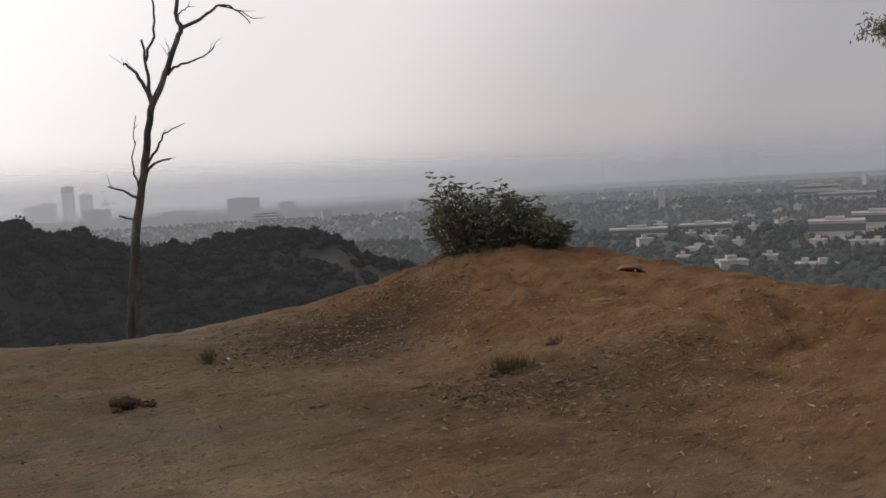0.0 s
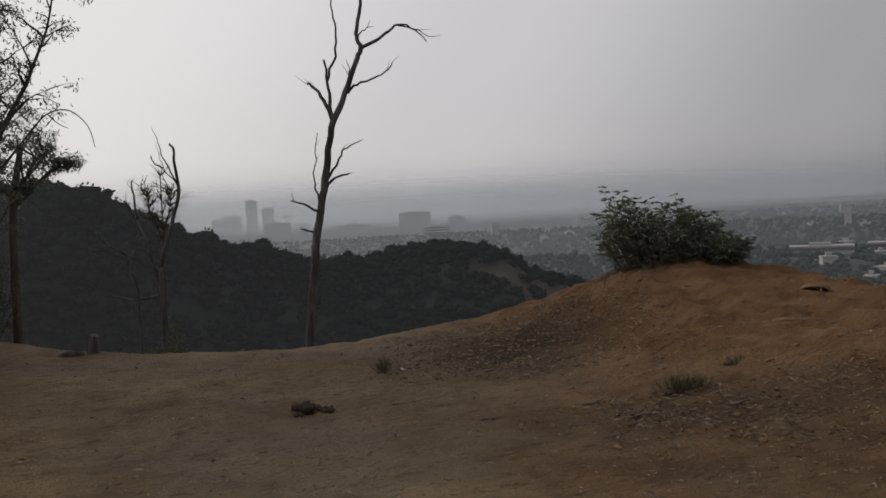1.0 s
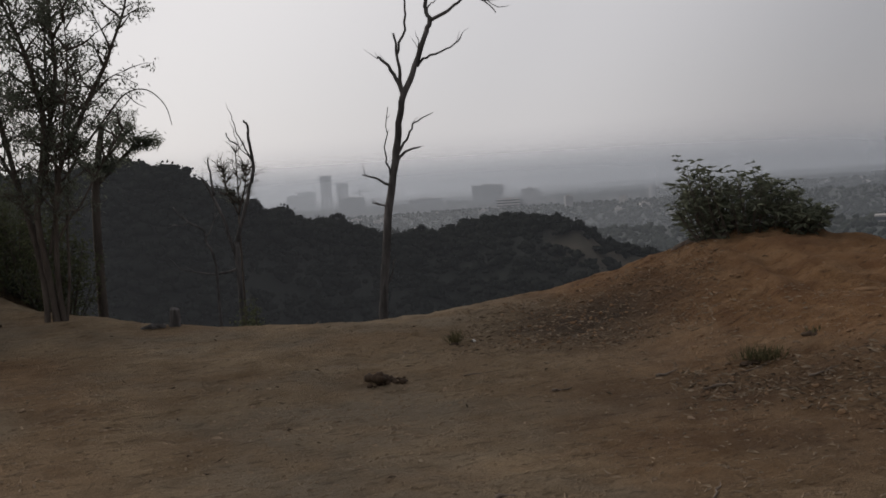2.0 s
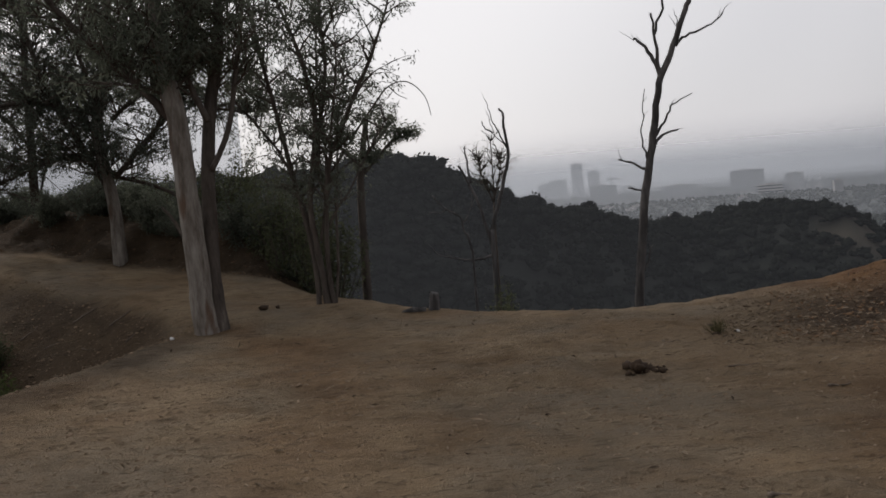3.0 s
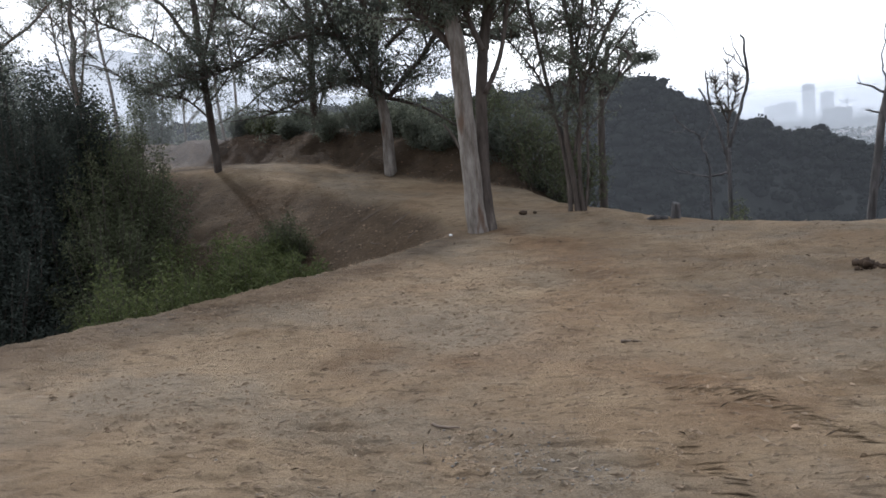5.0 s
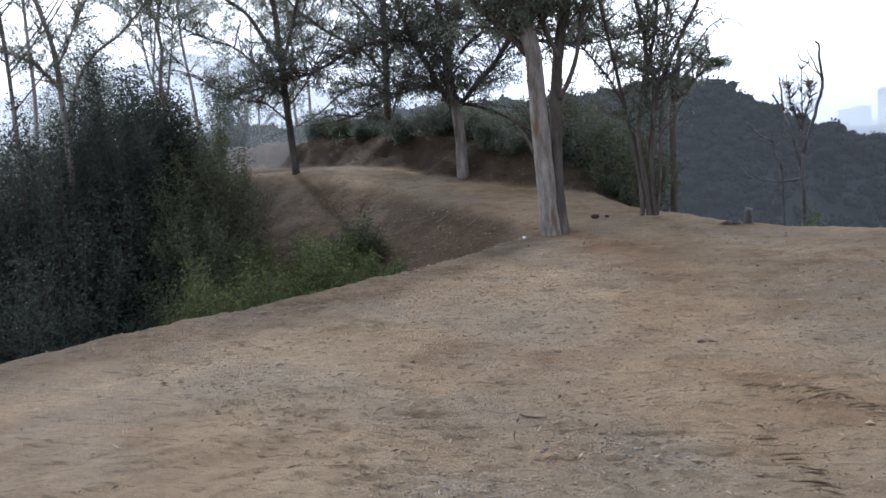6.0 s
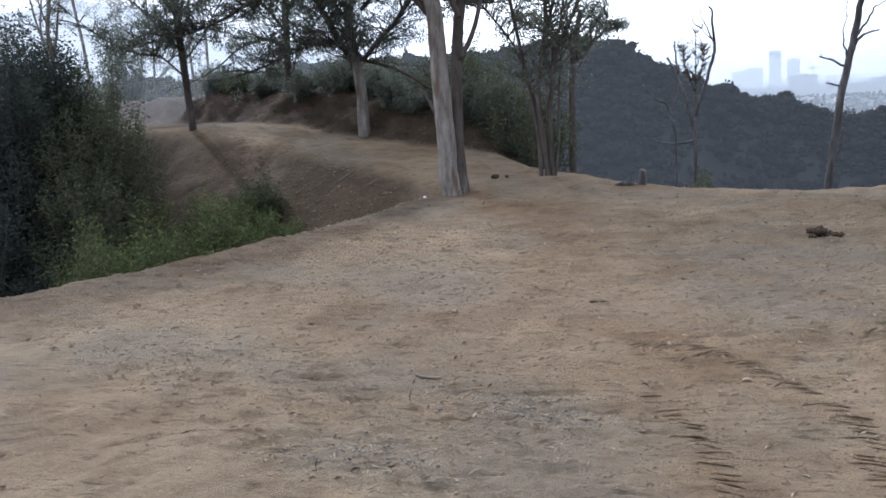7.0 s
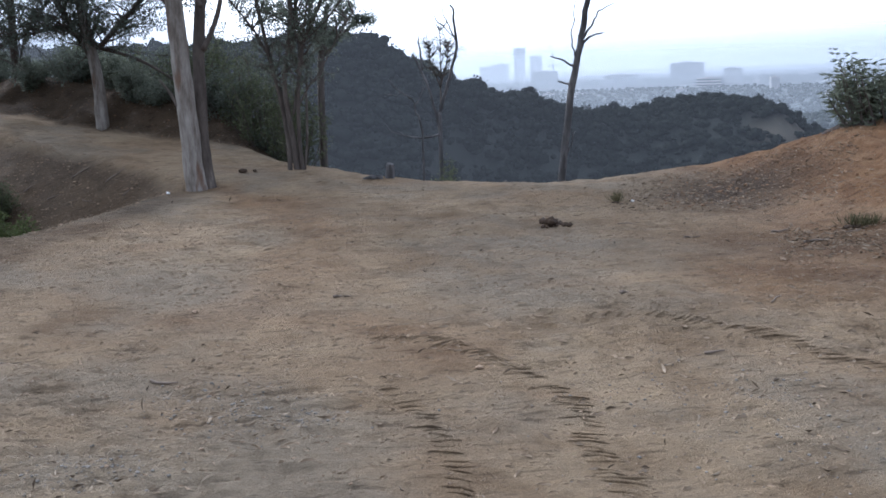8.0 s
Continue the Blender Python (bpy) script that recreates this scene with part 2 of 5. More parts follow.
def part(name, build, material, parent, label="", smooth=False, kind=""):
    ob = new(name, build.mesh(name, material, smooth))
    ob.parent = parent
    return tagged(ob, label, kind=kind)


def thing(name, label, category, at, group="", kind=""):
    ob = new(name)
    ob.location = at
    return tagged(ob, label, category, group, kind)


# ---- the shape of the land ----


def value_noise(x, y, seed=0):
    xi, yi = np.floor(x), np.floor(y)
    fx, fy = x - xi, y - yi
    fx, fy = fx * fx * (3 - 2 * fx), fy * fy * (3 - 2 * fy)

    def h(a, b):
        s = np.sin(a * 127.1 + b * 311.7 + seed * 74.7) * 43758.5453
        return s - np.floor(s)
    return (h(xi, yi) * (1 - fx) + h(xi + 1, yi) * fx) * (1 - fy) + (h(xi, yi + 1) * (1 - fx) + h(xi + 1, yi + 1) * fx) * fy - 0.5


def fbm(x, y, octaves=4, seed=0):
    return sum(value_noise(x * 2 ** i, y * 2 ** i, seed + i) / 1.8 ** i for i in range(octaves))


def smooth(a, b, x):
    t = np.clip((x - a) / (b - a), 0, 1)
    return t * t * (3 - 2 * t)


# rim of the flat ground: down the gully side, along the path, the far bank, the crest, the mound, and round behind
RIM = [(-10.5, -14), (-8.4, -3), (-7.6, 1), (-7.0, 3.2), (-6.62, 4.8), (-6.05, 6.7), (-5.7, 8.5), (-5.5, 9.9), (-5.38, 11.0), (-5.85, 11.75), (-6.9, 12.4), (-9.4, 13.7),
       (-12.0, 14.4), (-16, 14.8), (-26, 14), (-26, 20), (-15, 20.5), (-11, 19), (-7.4, 16.2), (-4.7, 13.2), (-2.9, 12.0), (-1.8, 11.55), (-0.9, 11.3), (0, 11.35), (1.1, 11.6),
       (2.2, 12.0), (3.5, 11.6), (4.2, 11.3), (4.75, 11.05), (5.2, 10.8), (5.55, 10.1), (5.8, 8.76), (5.86, 7.48), (6.0, 6.44), (7.0, 4.88), (8, 2.15), (9.5, -4), (9.5, -14)]
# mound, by bearing: where it starts to rise, where it crests, how high
M_AZ = [0, 5.2, 10.5, 13.2, 16.8, 18.5, 20.5, 23.2, 25.5, 28.8, 33.5, 38, 43, 55, 80, 110]
M_FOOT = [11.2, 10.7, 9.8, 9.0, 8.0, 7.6, 7.1, 6.8, 6.5, 6.2, 5.6, 5.3, 5.0, 4.8, 4.6, 5.0]
M_CREST = [12.0, 12.0, 12.2, 12.1, 12.0, 12.0, 12.0, 12.0, 12.0, 11.5, 10.5, 9.5, 8.8, 8.5, 8.3, 9.0]
M_HIGH = [0.0, 0.05, 0.14, 0.29, 0.5, 0.66, 0.74, 0.79, 0.75, 0.63, 0.52, 0.48, 0.465, 0.45, 0.4, 0.0]
# skyline of the far hills, by bearing: slope of the sight line in degrees
H_AZ = [-90, -40, -25, -18, -15.5, -14, -12.8, -11.5, -10, -8.3, -5.3, -3.2, -0.6, 1, 4, 6.2, 8.6, 10.6, 12.6, 14.0, 16, 18, 21, 30]
H_EL = [1.0, 0.6, 0.8, 1.2, 1.7, 1.75, 1.55, 1.15, 0.5, -0.5, -1.65, -2.3, -2.95, -3.3, -3.25, -2.75, -2.6, -2.95, -3.4, -4.6, -5.0, -5.6, -7.5, -12]
SHELF = -60.0


def rim_distance(x, y):
    """Distance to the rim, positive outside."""
    best = np.full(x.shape, 1e9)
    inside = np.zeros(x.shape, bool)
    for (ax, ay), (bx, by) in zip(RIM, RIM[1:] + RIM[:1]):
        dx, dy = bx - ax, by - ay
        t = np.clip(((x - ax) * dx + (y - ay) * dy) / (dx * dx + dy * dy), 0, 1)
        best = np.minimum(best, np.hypot(x - ax - t * dx, y - ay - t * dy))
        if dy:
            inside ^= ((ay > y) != (by > y)) & (x < ax + (y - ay) * dx / dy)
    return np.where(inside, -best, best)


def land(x, y):
    """Height of the ground and its cover: mound soil, scrub, town, leaf litter with bank shade, bare slope."""
    x, y = np.asarray(x, float), np.asarray(y, float)
    r, az = np.hypot(x, y), np.degrees(np.arctan2(x, y))
    d = rim_distance(x, y)
    # path climbing away to the left
    s = (x + 5.2) * -0.886 + (y - 11.2) * 0.463
    top = 0.14 * 0.5 * (s + np.sqrt(s * s + 0.5)) * smooth(7.0, 11.0, y)
    top = -0.5 * (np.sqrt((top - 1.07) ** 2 + 0.01) - top - 1.07)
    top = top + 0.13 * smooth(10.3, 12.2, y) * smooth(-1.7, -3.8, x) * smooth(-8.5, -5.5, x)
    # bank beyond the path
    far = (x + 12.0) * 0.32 + (y - 17.0) * 0.95 + 0.5 * fbm(x * 0.9, y * 0.9, 3, 71)
    top = top + 0.62 * smooth(-0.5, 0.45, far) * smooth(-3.6, -7.0, x)
    foot, crest, high = (np.interp(az, M_AZ, t) for t in (M_FOOT, M_CREST, M_HIGH))
    rise = np.clip((r - foot) / (crest - foot), 0, 1)
    rise = 0.45 * rise + 0.55 * rise * rise * (3 - 2 * rise)
    mound = high * rise
    top = top + np.where((az > 0) & (az < 110), mound, 0)
    along, across = 0.95 * x + 0.31 * y, 0.95 * y - 0.31 * x
    rough = 0.045 * fbm(x * 0.9, y * 0.9, 4, 3) + 0.016 * fbm(x * 4, y * 5.5, 3, 9) + 0.045 * (0.3 - np.abs(fbm(along * 3.2 + 1.5 * across, across * 8.5, 3, 14))) * (0.55 + 0.9 * smooth(-0.15, 0.3, fbm(x * 0.5, y * 0.5, 2, 51))) + 0.009 * fbm(along * 9, across * 24, 2, 16)
    # folds washed into the mound's flank
    f1, w1 = (5.32 - x) * 0.83 + (7.3 - y) * 0.557, (y - 7.3) * 0.83 - (x - 5.32) * 0.557
    rough = rough + 0.17 * np.exp(-(w1 / np.where(w1 > 0, 0.75, 0.4)) ** 2) * smooth(-0.9, 0.5, f1) * smooth(3.4, 1.2, f1)
    f2, w2 = (5.51 - x) * 0.83 + (6.44 - y) * 0.557, (y - 6.44) * 0.83 - (x - 5.51) * 0.557
    rough = rough - 0.09 * np.exp(-((w2 + 0.12 * np.sin(4 * f2)) / 0.16) ** 2) * smooth(-0.3, 0.3, f2) * smooth(2.0, 0.9, f2)
    steep = smooth(0.08, 0.4, mound) + 0.8 * smooth(0.2, 1.2, d) + 1.6 * smooth(-0.8, -0.2, far) * smooth(-3.6, -6.0, x) * smooth(30, 25, r)
    rough = rough + steep * (0.05 * fbm(x * 1.7 + 5 + 0.5 * y, y * 1.2, 4, 21) + 0.1 * fbm(az * 0.5 + 1.3 * r, r * 0.5, 4, 44) * (1 - 0.85 * smooth(0.75, 1.0, rise)) + 0.06 * fbm(x * 6 + 2 * y, y * 5, 3, 5))
    # two burrows in the mound
    for bx, by in ((4.32, 8.23), (5.09, 9.07)):
        u, w = (x - bx) * 0.87 - (y - by) * 0.49, (x - bx) * 0.49 + (y - by) * 0.87
        rough = rough - (0.1 if by > 9 else 0.06) * np.exp(-(u / 0.11) ** 4 - (w / 0.1) ** 4)
    out = np.maximum(d, 0)
    drop = 0.72 * (np.sqrt(out * out + 0.03) - 0.173)
    gully = smooth(-18, -30, az)
    floor = -np.interp(r, [0, 12, 40, 100, 200, 360, 420], [5, 7, 20, 40, 54, 60, 60])
    floor = floor * (1 - gully) + gully * -np.interp(r, [0, 25, 40, 100, 300, 420], [3.2, 3.2, 4, 30, 60, 60])
    z = np.maximum(top - drop, floor + 1.5 * fbm(x * 0.12, y * 0.12, 3, 2))
    # hills across the valley
    el = np.interp(az, H_AZ, H_EL)
    rh = np.interp(az, [-90, -9, -4, 5, 30], [230, 230, 270, 330, 330])
    zc = 1.6 + rh * np.tan(np.radians(el)) + 1.5 * fbm(x * 0.06, y * 0.06, 3, 8)
    lift = np.exp(-((r - rh) / (0.2 * rh)) ** 2) * smooth(24, 17, az)
    gap = np.maximum(zc - floor, 0)
    folds = 5.0 * fbm(x * 0.02, y * 0.02, 3, 31) * (1 - np.exp(-((r - rh) / 25) ** 2))
    z = z + smooth(60, 110, r) * lift * (gap + folds)
    z = np.where(r > 420, np.maximum(z, SHELF), z) + rough * smooth(60, 20, r)
    side_bank = smooth(6, 1.5, out) * smooth(-4.5, -5.6, x) * smooth(15.0, 13.5, y + 0.2 * (x + 12))
    scrub = smooth(0.3, 1.6, out) * (1 - side_bank)
    town = smooth(340, 460, r) * (1 - lift)
    litter = np.exp(-((az - 12) / 7) ** 2 - ((r - 10.1) / 1.3) ** 2) * 1.0 + 0.5 * np.exp(-((az - 24) / 9) ** 2 - ((r - 6.9) / 0.5) ** 2)
    # far bank: leaf litter plus tree shade put into colour; cut slope: darker soil
    bank_shade_litter = 0.85 * smooth(-0.75, -0.35, far) * smooth(-3.2, -5.0, x) * smooth(45, 30, r) + 0.75 * smooth(0.05, 0.4, out) * side_bank
    bank_shade_litter = bank_shade_litter + 0.75 * smooth(-12.2, -13.6, x) * smooth(12, 14, y) * smooth(0.1, 0, out)
    bank_shade_litter = bank_shade_litter + 0.55 * smooth(-1.7, -0.3, d) * smooth(0.3, 0.0, out) * smooth(-4.6, -5.3, x) * smooth(11.5, 10.5, y)
    bare = 0.7 * smooth(0.12, 0.3, fbm(x * 0.05, y * 0.05, 4, 12)) * smooth(8, 11, az) * lift
    # reddish soil: the mound, its foot, and the ways worn by wheels
    red = np.maximum(smooth(0.0, 0.2, mound), 0.75 * smooth(6, 20, az) * smooth(3.6, 6.0, r + 0.8 * fbm(x * 0.8, y * 0.8, 3, 33)) * smooth(115, 95, az))
    for ax, ay, bx, by, wide, much in ((-5.2, 11.4, -3.4, 9.2, 0.5, 0.5), (-3.4, 9.2, -2.4, 7.0, 0.6, 0.45), (-2.4, 7.0, -2.3, 4.2, 0.8, 0.35), (-2.3, 4.2, -0.6, 3.4, 0.5, 0.3)):
        t = np.clip(((x - ax) * (bx - ax) + (y - ay) * (by - ay)) / ((bx - ax) ** 2 + (by - ay) ** 2), 0, 1)
        gap = np.hypot(x - ax - t * (bx - ax), y - ay - t * (by - ay)) + 0.5 * fbm(x * 1.1, y * 1.1, 3, 39)
        red = np.maximum(red, much * smooth(wide, 0.1, gap) * smooth(0.3, 0.0, out))
    return z, red, scrub, town, np.clip(litter + bank_shade_litter, 0, 1), bare


def ground_at(x, y):
    return float(land(np.array([x]), np.array([y]))[0][0])


def build_ground():
    az = np.radians(np.concatenate([np.arange(-64, 62, 0.4), np.arange(62, 296, 4.0)]))
    r = np.concatenate([[0.02], np.arange(0.3, 4, 0.04), np.arange(4, 12.6, 0.06), np.arange(12.6, 23, 0.1), 23 * 1.05 ** np.arange(0, 115)])
    r = r[r < 4950]
    rr, aa = np.meshgrid(r, az, indexing="ij")
    x, y = rr * np.sin(aa), rr * np.cos(aa)
    z, mound, scrub, town, litter, bare = land(x, y)
    nr, na = rr.shape
    i, j = np.meshgrid(np.arange(nr - 1), np.arange(na), indexing="ij")
    k = (j + 1) % na
    faces = np.stack([i * na + j, (i + 1) * na + j, (i + 1) * na + k, i * na + k], -1).reshape(-1, 4)[:, ::-1]
    me = bpy.data.meshes.new("ground")
    me.from_pydata(np.stack([x, y, z], -1).reshape(-1, 3), [], faces.tolist() + [list(range(na))[::-1]])
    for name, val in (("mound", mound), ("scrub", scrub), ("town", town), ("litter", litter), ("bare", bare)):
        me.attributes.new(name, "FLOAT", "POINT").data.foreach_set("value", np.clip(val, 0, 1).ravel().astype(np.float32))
    me.materials.append(GROUND)
    me.polygons.foreach_set("use_smooth", [True] * len(me.polygons))
    me.update()
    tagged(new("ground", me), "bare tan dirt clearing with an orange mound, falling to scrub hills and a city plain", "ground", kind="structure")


build_ground()


# ---- upright translucent sheets standing in for haze over the valley and the plain ----
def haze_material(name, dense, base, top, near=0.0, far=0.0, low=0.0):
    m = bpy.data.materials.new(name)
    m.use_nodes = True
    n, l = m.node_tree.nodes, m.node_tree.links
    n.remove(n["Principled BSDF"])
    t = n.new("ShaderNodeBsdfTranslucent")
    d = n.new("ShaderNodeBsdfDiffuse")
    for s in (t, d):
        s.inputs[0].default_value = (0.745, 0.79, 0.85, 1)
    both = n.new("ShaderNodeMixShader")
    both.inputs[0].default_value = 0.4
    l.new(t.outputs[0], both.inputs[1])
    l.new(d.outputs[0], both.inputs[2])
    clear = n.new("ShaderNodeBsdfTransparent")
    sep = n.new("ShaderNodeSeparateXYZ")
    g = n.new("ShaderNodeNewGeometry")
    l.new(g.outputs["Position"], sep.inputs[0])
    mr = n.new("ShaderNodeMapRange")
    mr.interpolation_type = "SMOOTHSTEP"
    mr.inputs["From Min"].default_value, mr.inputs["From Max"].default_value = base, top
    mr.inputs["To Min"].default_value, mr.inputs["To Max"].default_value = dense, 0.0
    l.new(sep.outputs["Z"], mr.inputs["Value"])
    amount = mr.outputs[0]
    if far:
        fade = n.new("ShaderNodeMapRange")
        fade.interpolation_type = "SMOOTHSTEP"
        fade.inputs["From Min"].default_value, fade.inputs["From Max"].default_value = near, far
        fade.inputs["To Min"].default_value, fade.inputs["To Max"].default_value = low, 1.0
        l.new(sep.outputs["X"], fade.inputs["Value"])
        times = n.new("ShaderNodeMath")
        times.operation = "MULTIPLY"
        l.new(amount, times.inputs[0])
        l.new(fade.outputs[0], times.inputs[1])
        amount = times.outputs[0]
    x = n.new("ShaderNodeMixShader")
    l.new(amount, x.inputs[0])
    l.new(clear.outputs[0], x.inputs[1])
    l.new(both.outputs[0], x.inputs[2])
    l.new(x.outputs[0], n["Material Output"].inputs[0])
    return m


def haze_sheet(radius, dense, base, top, a0=-75, a1=65, near=0.0, far=0.0, low=0.0):
    b = Build()
    steps = 60
    for k in range(steps + 1):
        a = radians(a0 + (a1 - a0) * k / steps)
        for z in (-75, top):
            b.v.append(Vector((radius * math.sin(a), radius * math.cos(a), z)))
    for k in range(steps):
        b.f.append((2 * k, 2 * k + 2, 2 * k + 3, 2 * k + 1))
    tagged(new("haze", b.mesh("haze", haze_material("haze", dense, base, top, near, far, low), True)), "thin translucent sheet standing in for haze and glare over the valley and plain", "haze", kind="structure")


# sheets thin out to the right, where haze scatters less sunlight
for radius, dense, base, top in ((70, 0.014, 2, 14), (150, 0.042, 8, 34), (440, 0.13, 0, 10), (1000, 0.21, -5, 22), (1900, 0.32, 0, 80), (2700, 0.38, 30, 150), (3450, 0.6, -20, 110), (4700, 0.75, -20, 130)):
    haze_sheet(radius, dense, base, top, near=0.72 * radius, far=0.1 * radius, low=0.66 if radius > 300 else 1.0)
# tall sheet added to pale the mountain
haze_sheet(3400, 0.75, 200, 800, -80, -22)
# near sheet standing in for the sun's glare over the left-hand trees
haze_sheet(23.0, 0.07, 7, 16, -80, -22, -8.0, -13.0)


crng = random.Random(77)

# ---- trees ----


def bend(points, n=4):
    """A smooth run of points through the given ones."""
    p = [Vector(q) for q in points]
    out = []
    for i in range(len(p) - 1):
        a, b, c, d = p[max(i - 1, 0)], p[i], p[i + 1], p[min(i + 2, len(p) - 1)]
        for k in range(n):
            t = k / n
            out.append(0.5 * ((2 * b) + (c - a) * t + (2 * a - 5 * b + 4 * c - d) * t * t + (3 * b - a - 3 * c + d) * t ** 3))
    return out + [p[-1]]


def limb_path(spec, side, deep, lean, rng):
    """Points (aside, height) of a limb, leaning away by lean per metre, around the tree's base."""
    pts, z0 = [], spec[0][1]
    for s, z in spec:
        run = abs(z - z0) + 0.4 * abs(s - spec[0][0])
        q = Vector((side[0] * s, side[1] * s, z))
        off = lean * run
        pts.append(q + Vector((deep[0] * off, deep[1] * off, 0)))
    return pts


def branchlet(wood, leaves, p, d, length, n_leaf, leaf, rng, droop=0.5, r0=0.012):
    pts, q, dd = [p.copy()], p.copy(), d.normalized()
    steps = 5
    for k in range(steps):
        dd = (dd + Vector((rng.uniform(-0.35, 0.35), rng.uniform(-0.35, 0.35), rng.uniform(-0.2, 0.25) - droop * k / steps * 0.5))).normalized()
        q = q + dd * (length / steps)
        pts.append(q.copy())
    wood.tube(pts, [r0 * (1 - 0.8 * k / steps) for k in range(steps + 1)], 4)
    for _ in range(n_leaf):
        k = rng.uniform(0.25, 1) ** 0.7 * steps
        i = min(int(k), steps - 1)
        at = pts[i].lerp(pts[i + 1], k - i) + Vector((rng.gauss(0, 0.05), rng.gauss(0, 0.05), rng.gauss(0, 0.05)))
        ld = Vector((rng.uniform(-1, 1), rng.uniform(-1, 1), rng.uniform(-1.3, 0.4) - droop * 0.6))
        leaves.leaf(at, ld, leaf * rng.uniform(0.7, 1.3), leaf * rng.uniform(0.2, 0.3), rng)
    return pts


def gum_tree(name, label, at, limbs, bark, seed, n_sprays, n_leaf=34, leaf=0.11, low=1.8, spread=0.9, leaf_mat=None, droop=0.5, extra=2.5, category="tree", group="", rooted=True):
    """limbs: (bark or None, radius at its foot, radius at its end, lean, extra twigs, points)."""
    rng = random.Random(seed)
    x, y = at
    dist = math.hypot(x + 0.1, y + 1.2)
    deep = ((x + 0.1) / dist, (y + 1.2) / dist)
    side = (deep[1], -deep[0])
    z0 = ground_at(x, y)
    tree = thing(name, label, category, (x, y, 0), group)
    crown, twigs = Build(), Build()
    starts = []
    for i, (own, r0, r1, lean, carries, spec) in enumerate(limbs):
        spec = list(spec)
        if i == 0 and rooted:
            spec[0] = (spec[0][0], min(z0 - 0.15, spec[0][1]))
        pts = limb_path(spec, side, deep, lean, rng)
        if carries > 0 and extra:
            d = (pts[-1] - pts[-2]).normalized()
            top = pts[-1]
            for _ in range(3):
                d = (d + Vector((rng.uniform(-0.2, 0.2), rng.uniform(-0.2, 0.2), 0.15))).normalized()
                top = top + d * (extra / 3)
                pts.append(top)
        path = bend(pts, 4)
        n = len(path)
        if bark is DEAD_WOOD:
            path = [p + Vector((rng.gauss(0, 1), rng.gauss(0, 1), rng.gauss(0, 1))) * (0.006 if i == 0 else 0.008) if k > 1 else p for k, p in enumerate(path)]
        radii = [r0 + (r1 - r0) * (k / (n - 1)) ** 0.8 for k in range(n)]
        if carries > 0 and extra:
            radii = [r * (1 - 0.65 * max(0, (k / (n - 1) - 0.6) / 0.4)) for k, r in enumerate(radii)]
        if i == 0:
            for k in range(min(4, n)):
                radii[k] *= 1 + 0.35 * (1 - k / 4) ** 2
        b = Build()
        b.tube(path, radii, 14 if r0 > 0.08 else 8, 0.06, rng)
        if bark is DEAD_WOOD and i:
            for _ in range(rng.choice((1, 2, 3))):
                k = rng.randrange(n // 2, n)
                d = (path[min(k + 1, n - 1)] - path[k - 1]).normalized() + Vector((rng.uniform(-0.7, 0.7), rng.uniform(-0.7, 0.7), rng.uniform(-0.2, 0.6)))
                branchlet(b, b, path[k], d, rng.uniform(0.08, 0.24), 0, 0, rng, 0.0, 0.006)
        if i == 0:
            stem = part("trunk", b, own or bark, tree, smooth=True)
        else:
            part("limb", b, own or bark, stem, smooth=True)
        if carries:
            starts += [(p, (path[min(k + 1, n - 1)] - path[k - 1]), carries) for k, p in enumerate(path) if k and p.z > low]
    weight = [w for _, _, w in starts]
    for _ in range(n_sprays):
        p, d, w = rng.choices(starts, weight)[0]
        a = rng.uniform(0, 6.283)
        out = Vector((math.cos(a), math.sin(a), rng.uniform(-0.1, 0.9)))
        out = (out + d.normalized() * 0.5).normalized()
        ln = rng.uniform(0.4, 1.0) * spread
        if rng.random() < 0.5:
            mid = branchlet(twigs, crown, p, out, ln, n_leaf // 3, leaf, rng, droop * 0.5, 0.018)
            for _ in range(2):
                q = rng.choice(mid[2:])
                branchlet(twigs, crown, q, out + Vector((rng.uniform(-0.8, 0.8), rng.uniform(-0.8, 0.8), rng.uniform(-0.6, 0.5))), ln * 0.7, n_leaf, leaf, rng, droop, 0.009)
        else:
            branchlet(twigs, crown, p, out, ln, n_leaf, leaf, rng, droop, 0.012)
    if n_sprays:
        part("twig_mass", twigs, bark, tree, kind="stuff")
        if n_leaf:
            part("crown", crown, leaf_mat or LEAF_GUM, tree, kind="stuff")
    return tree


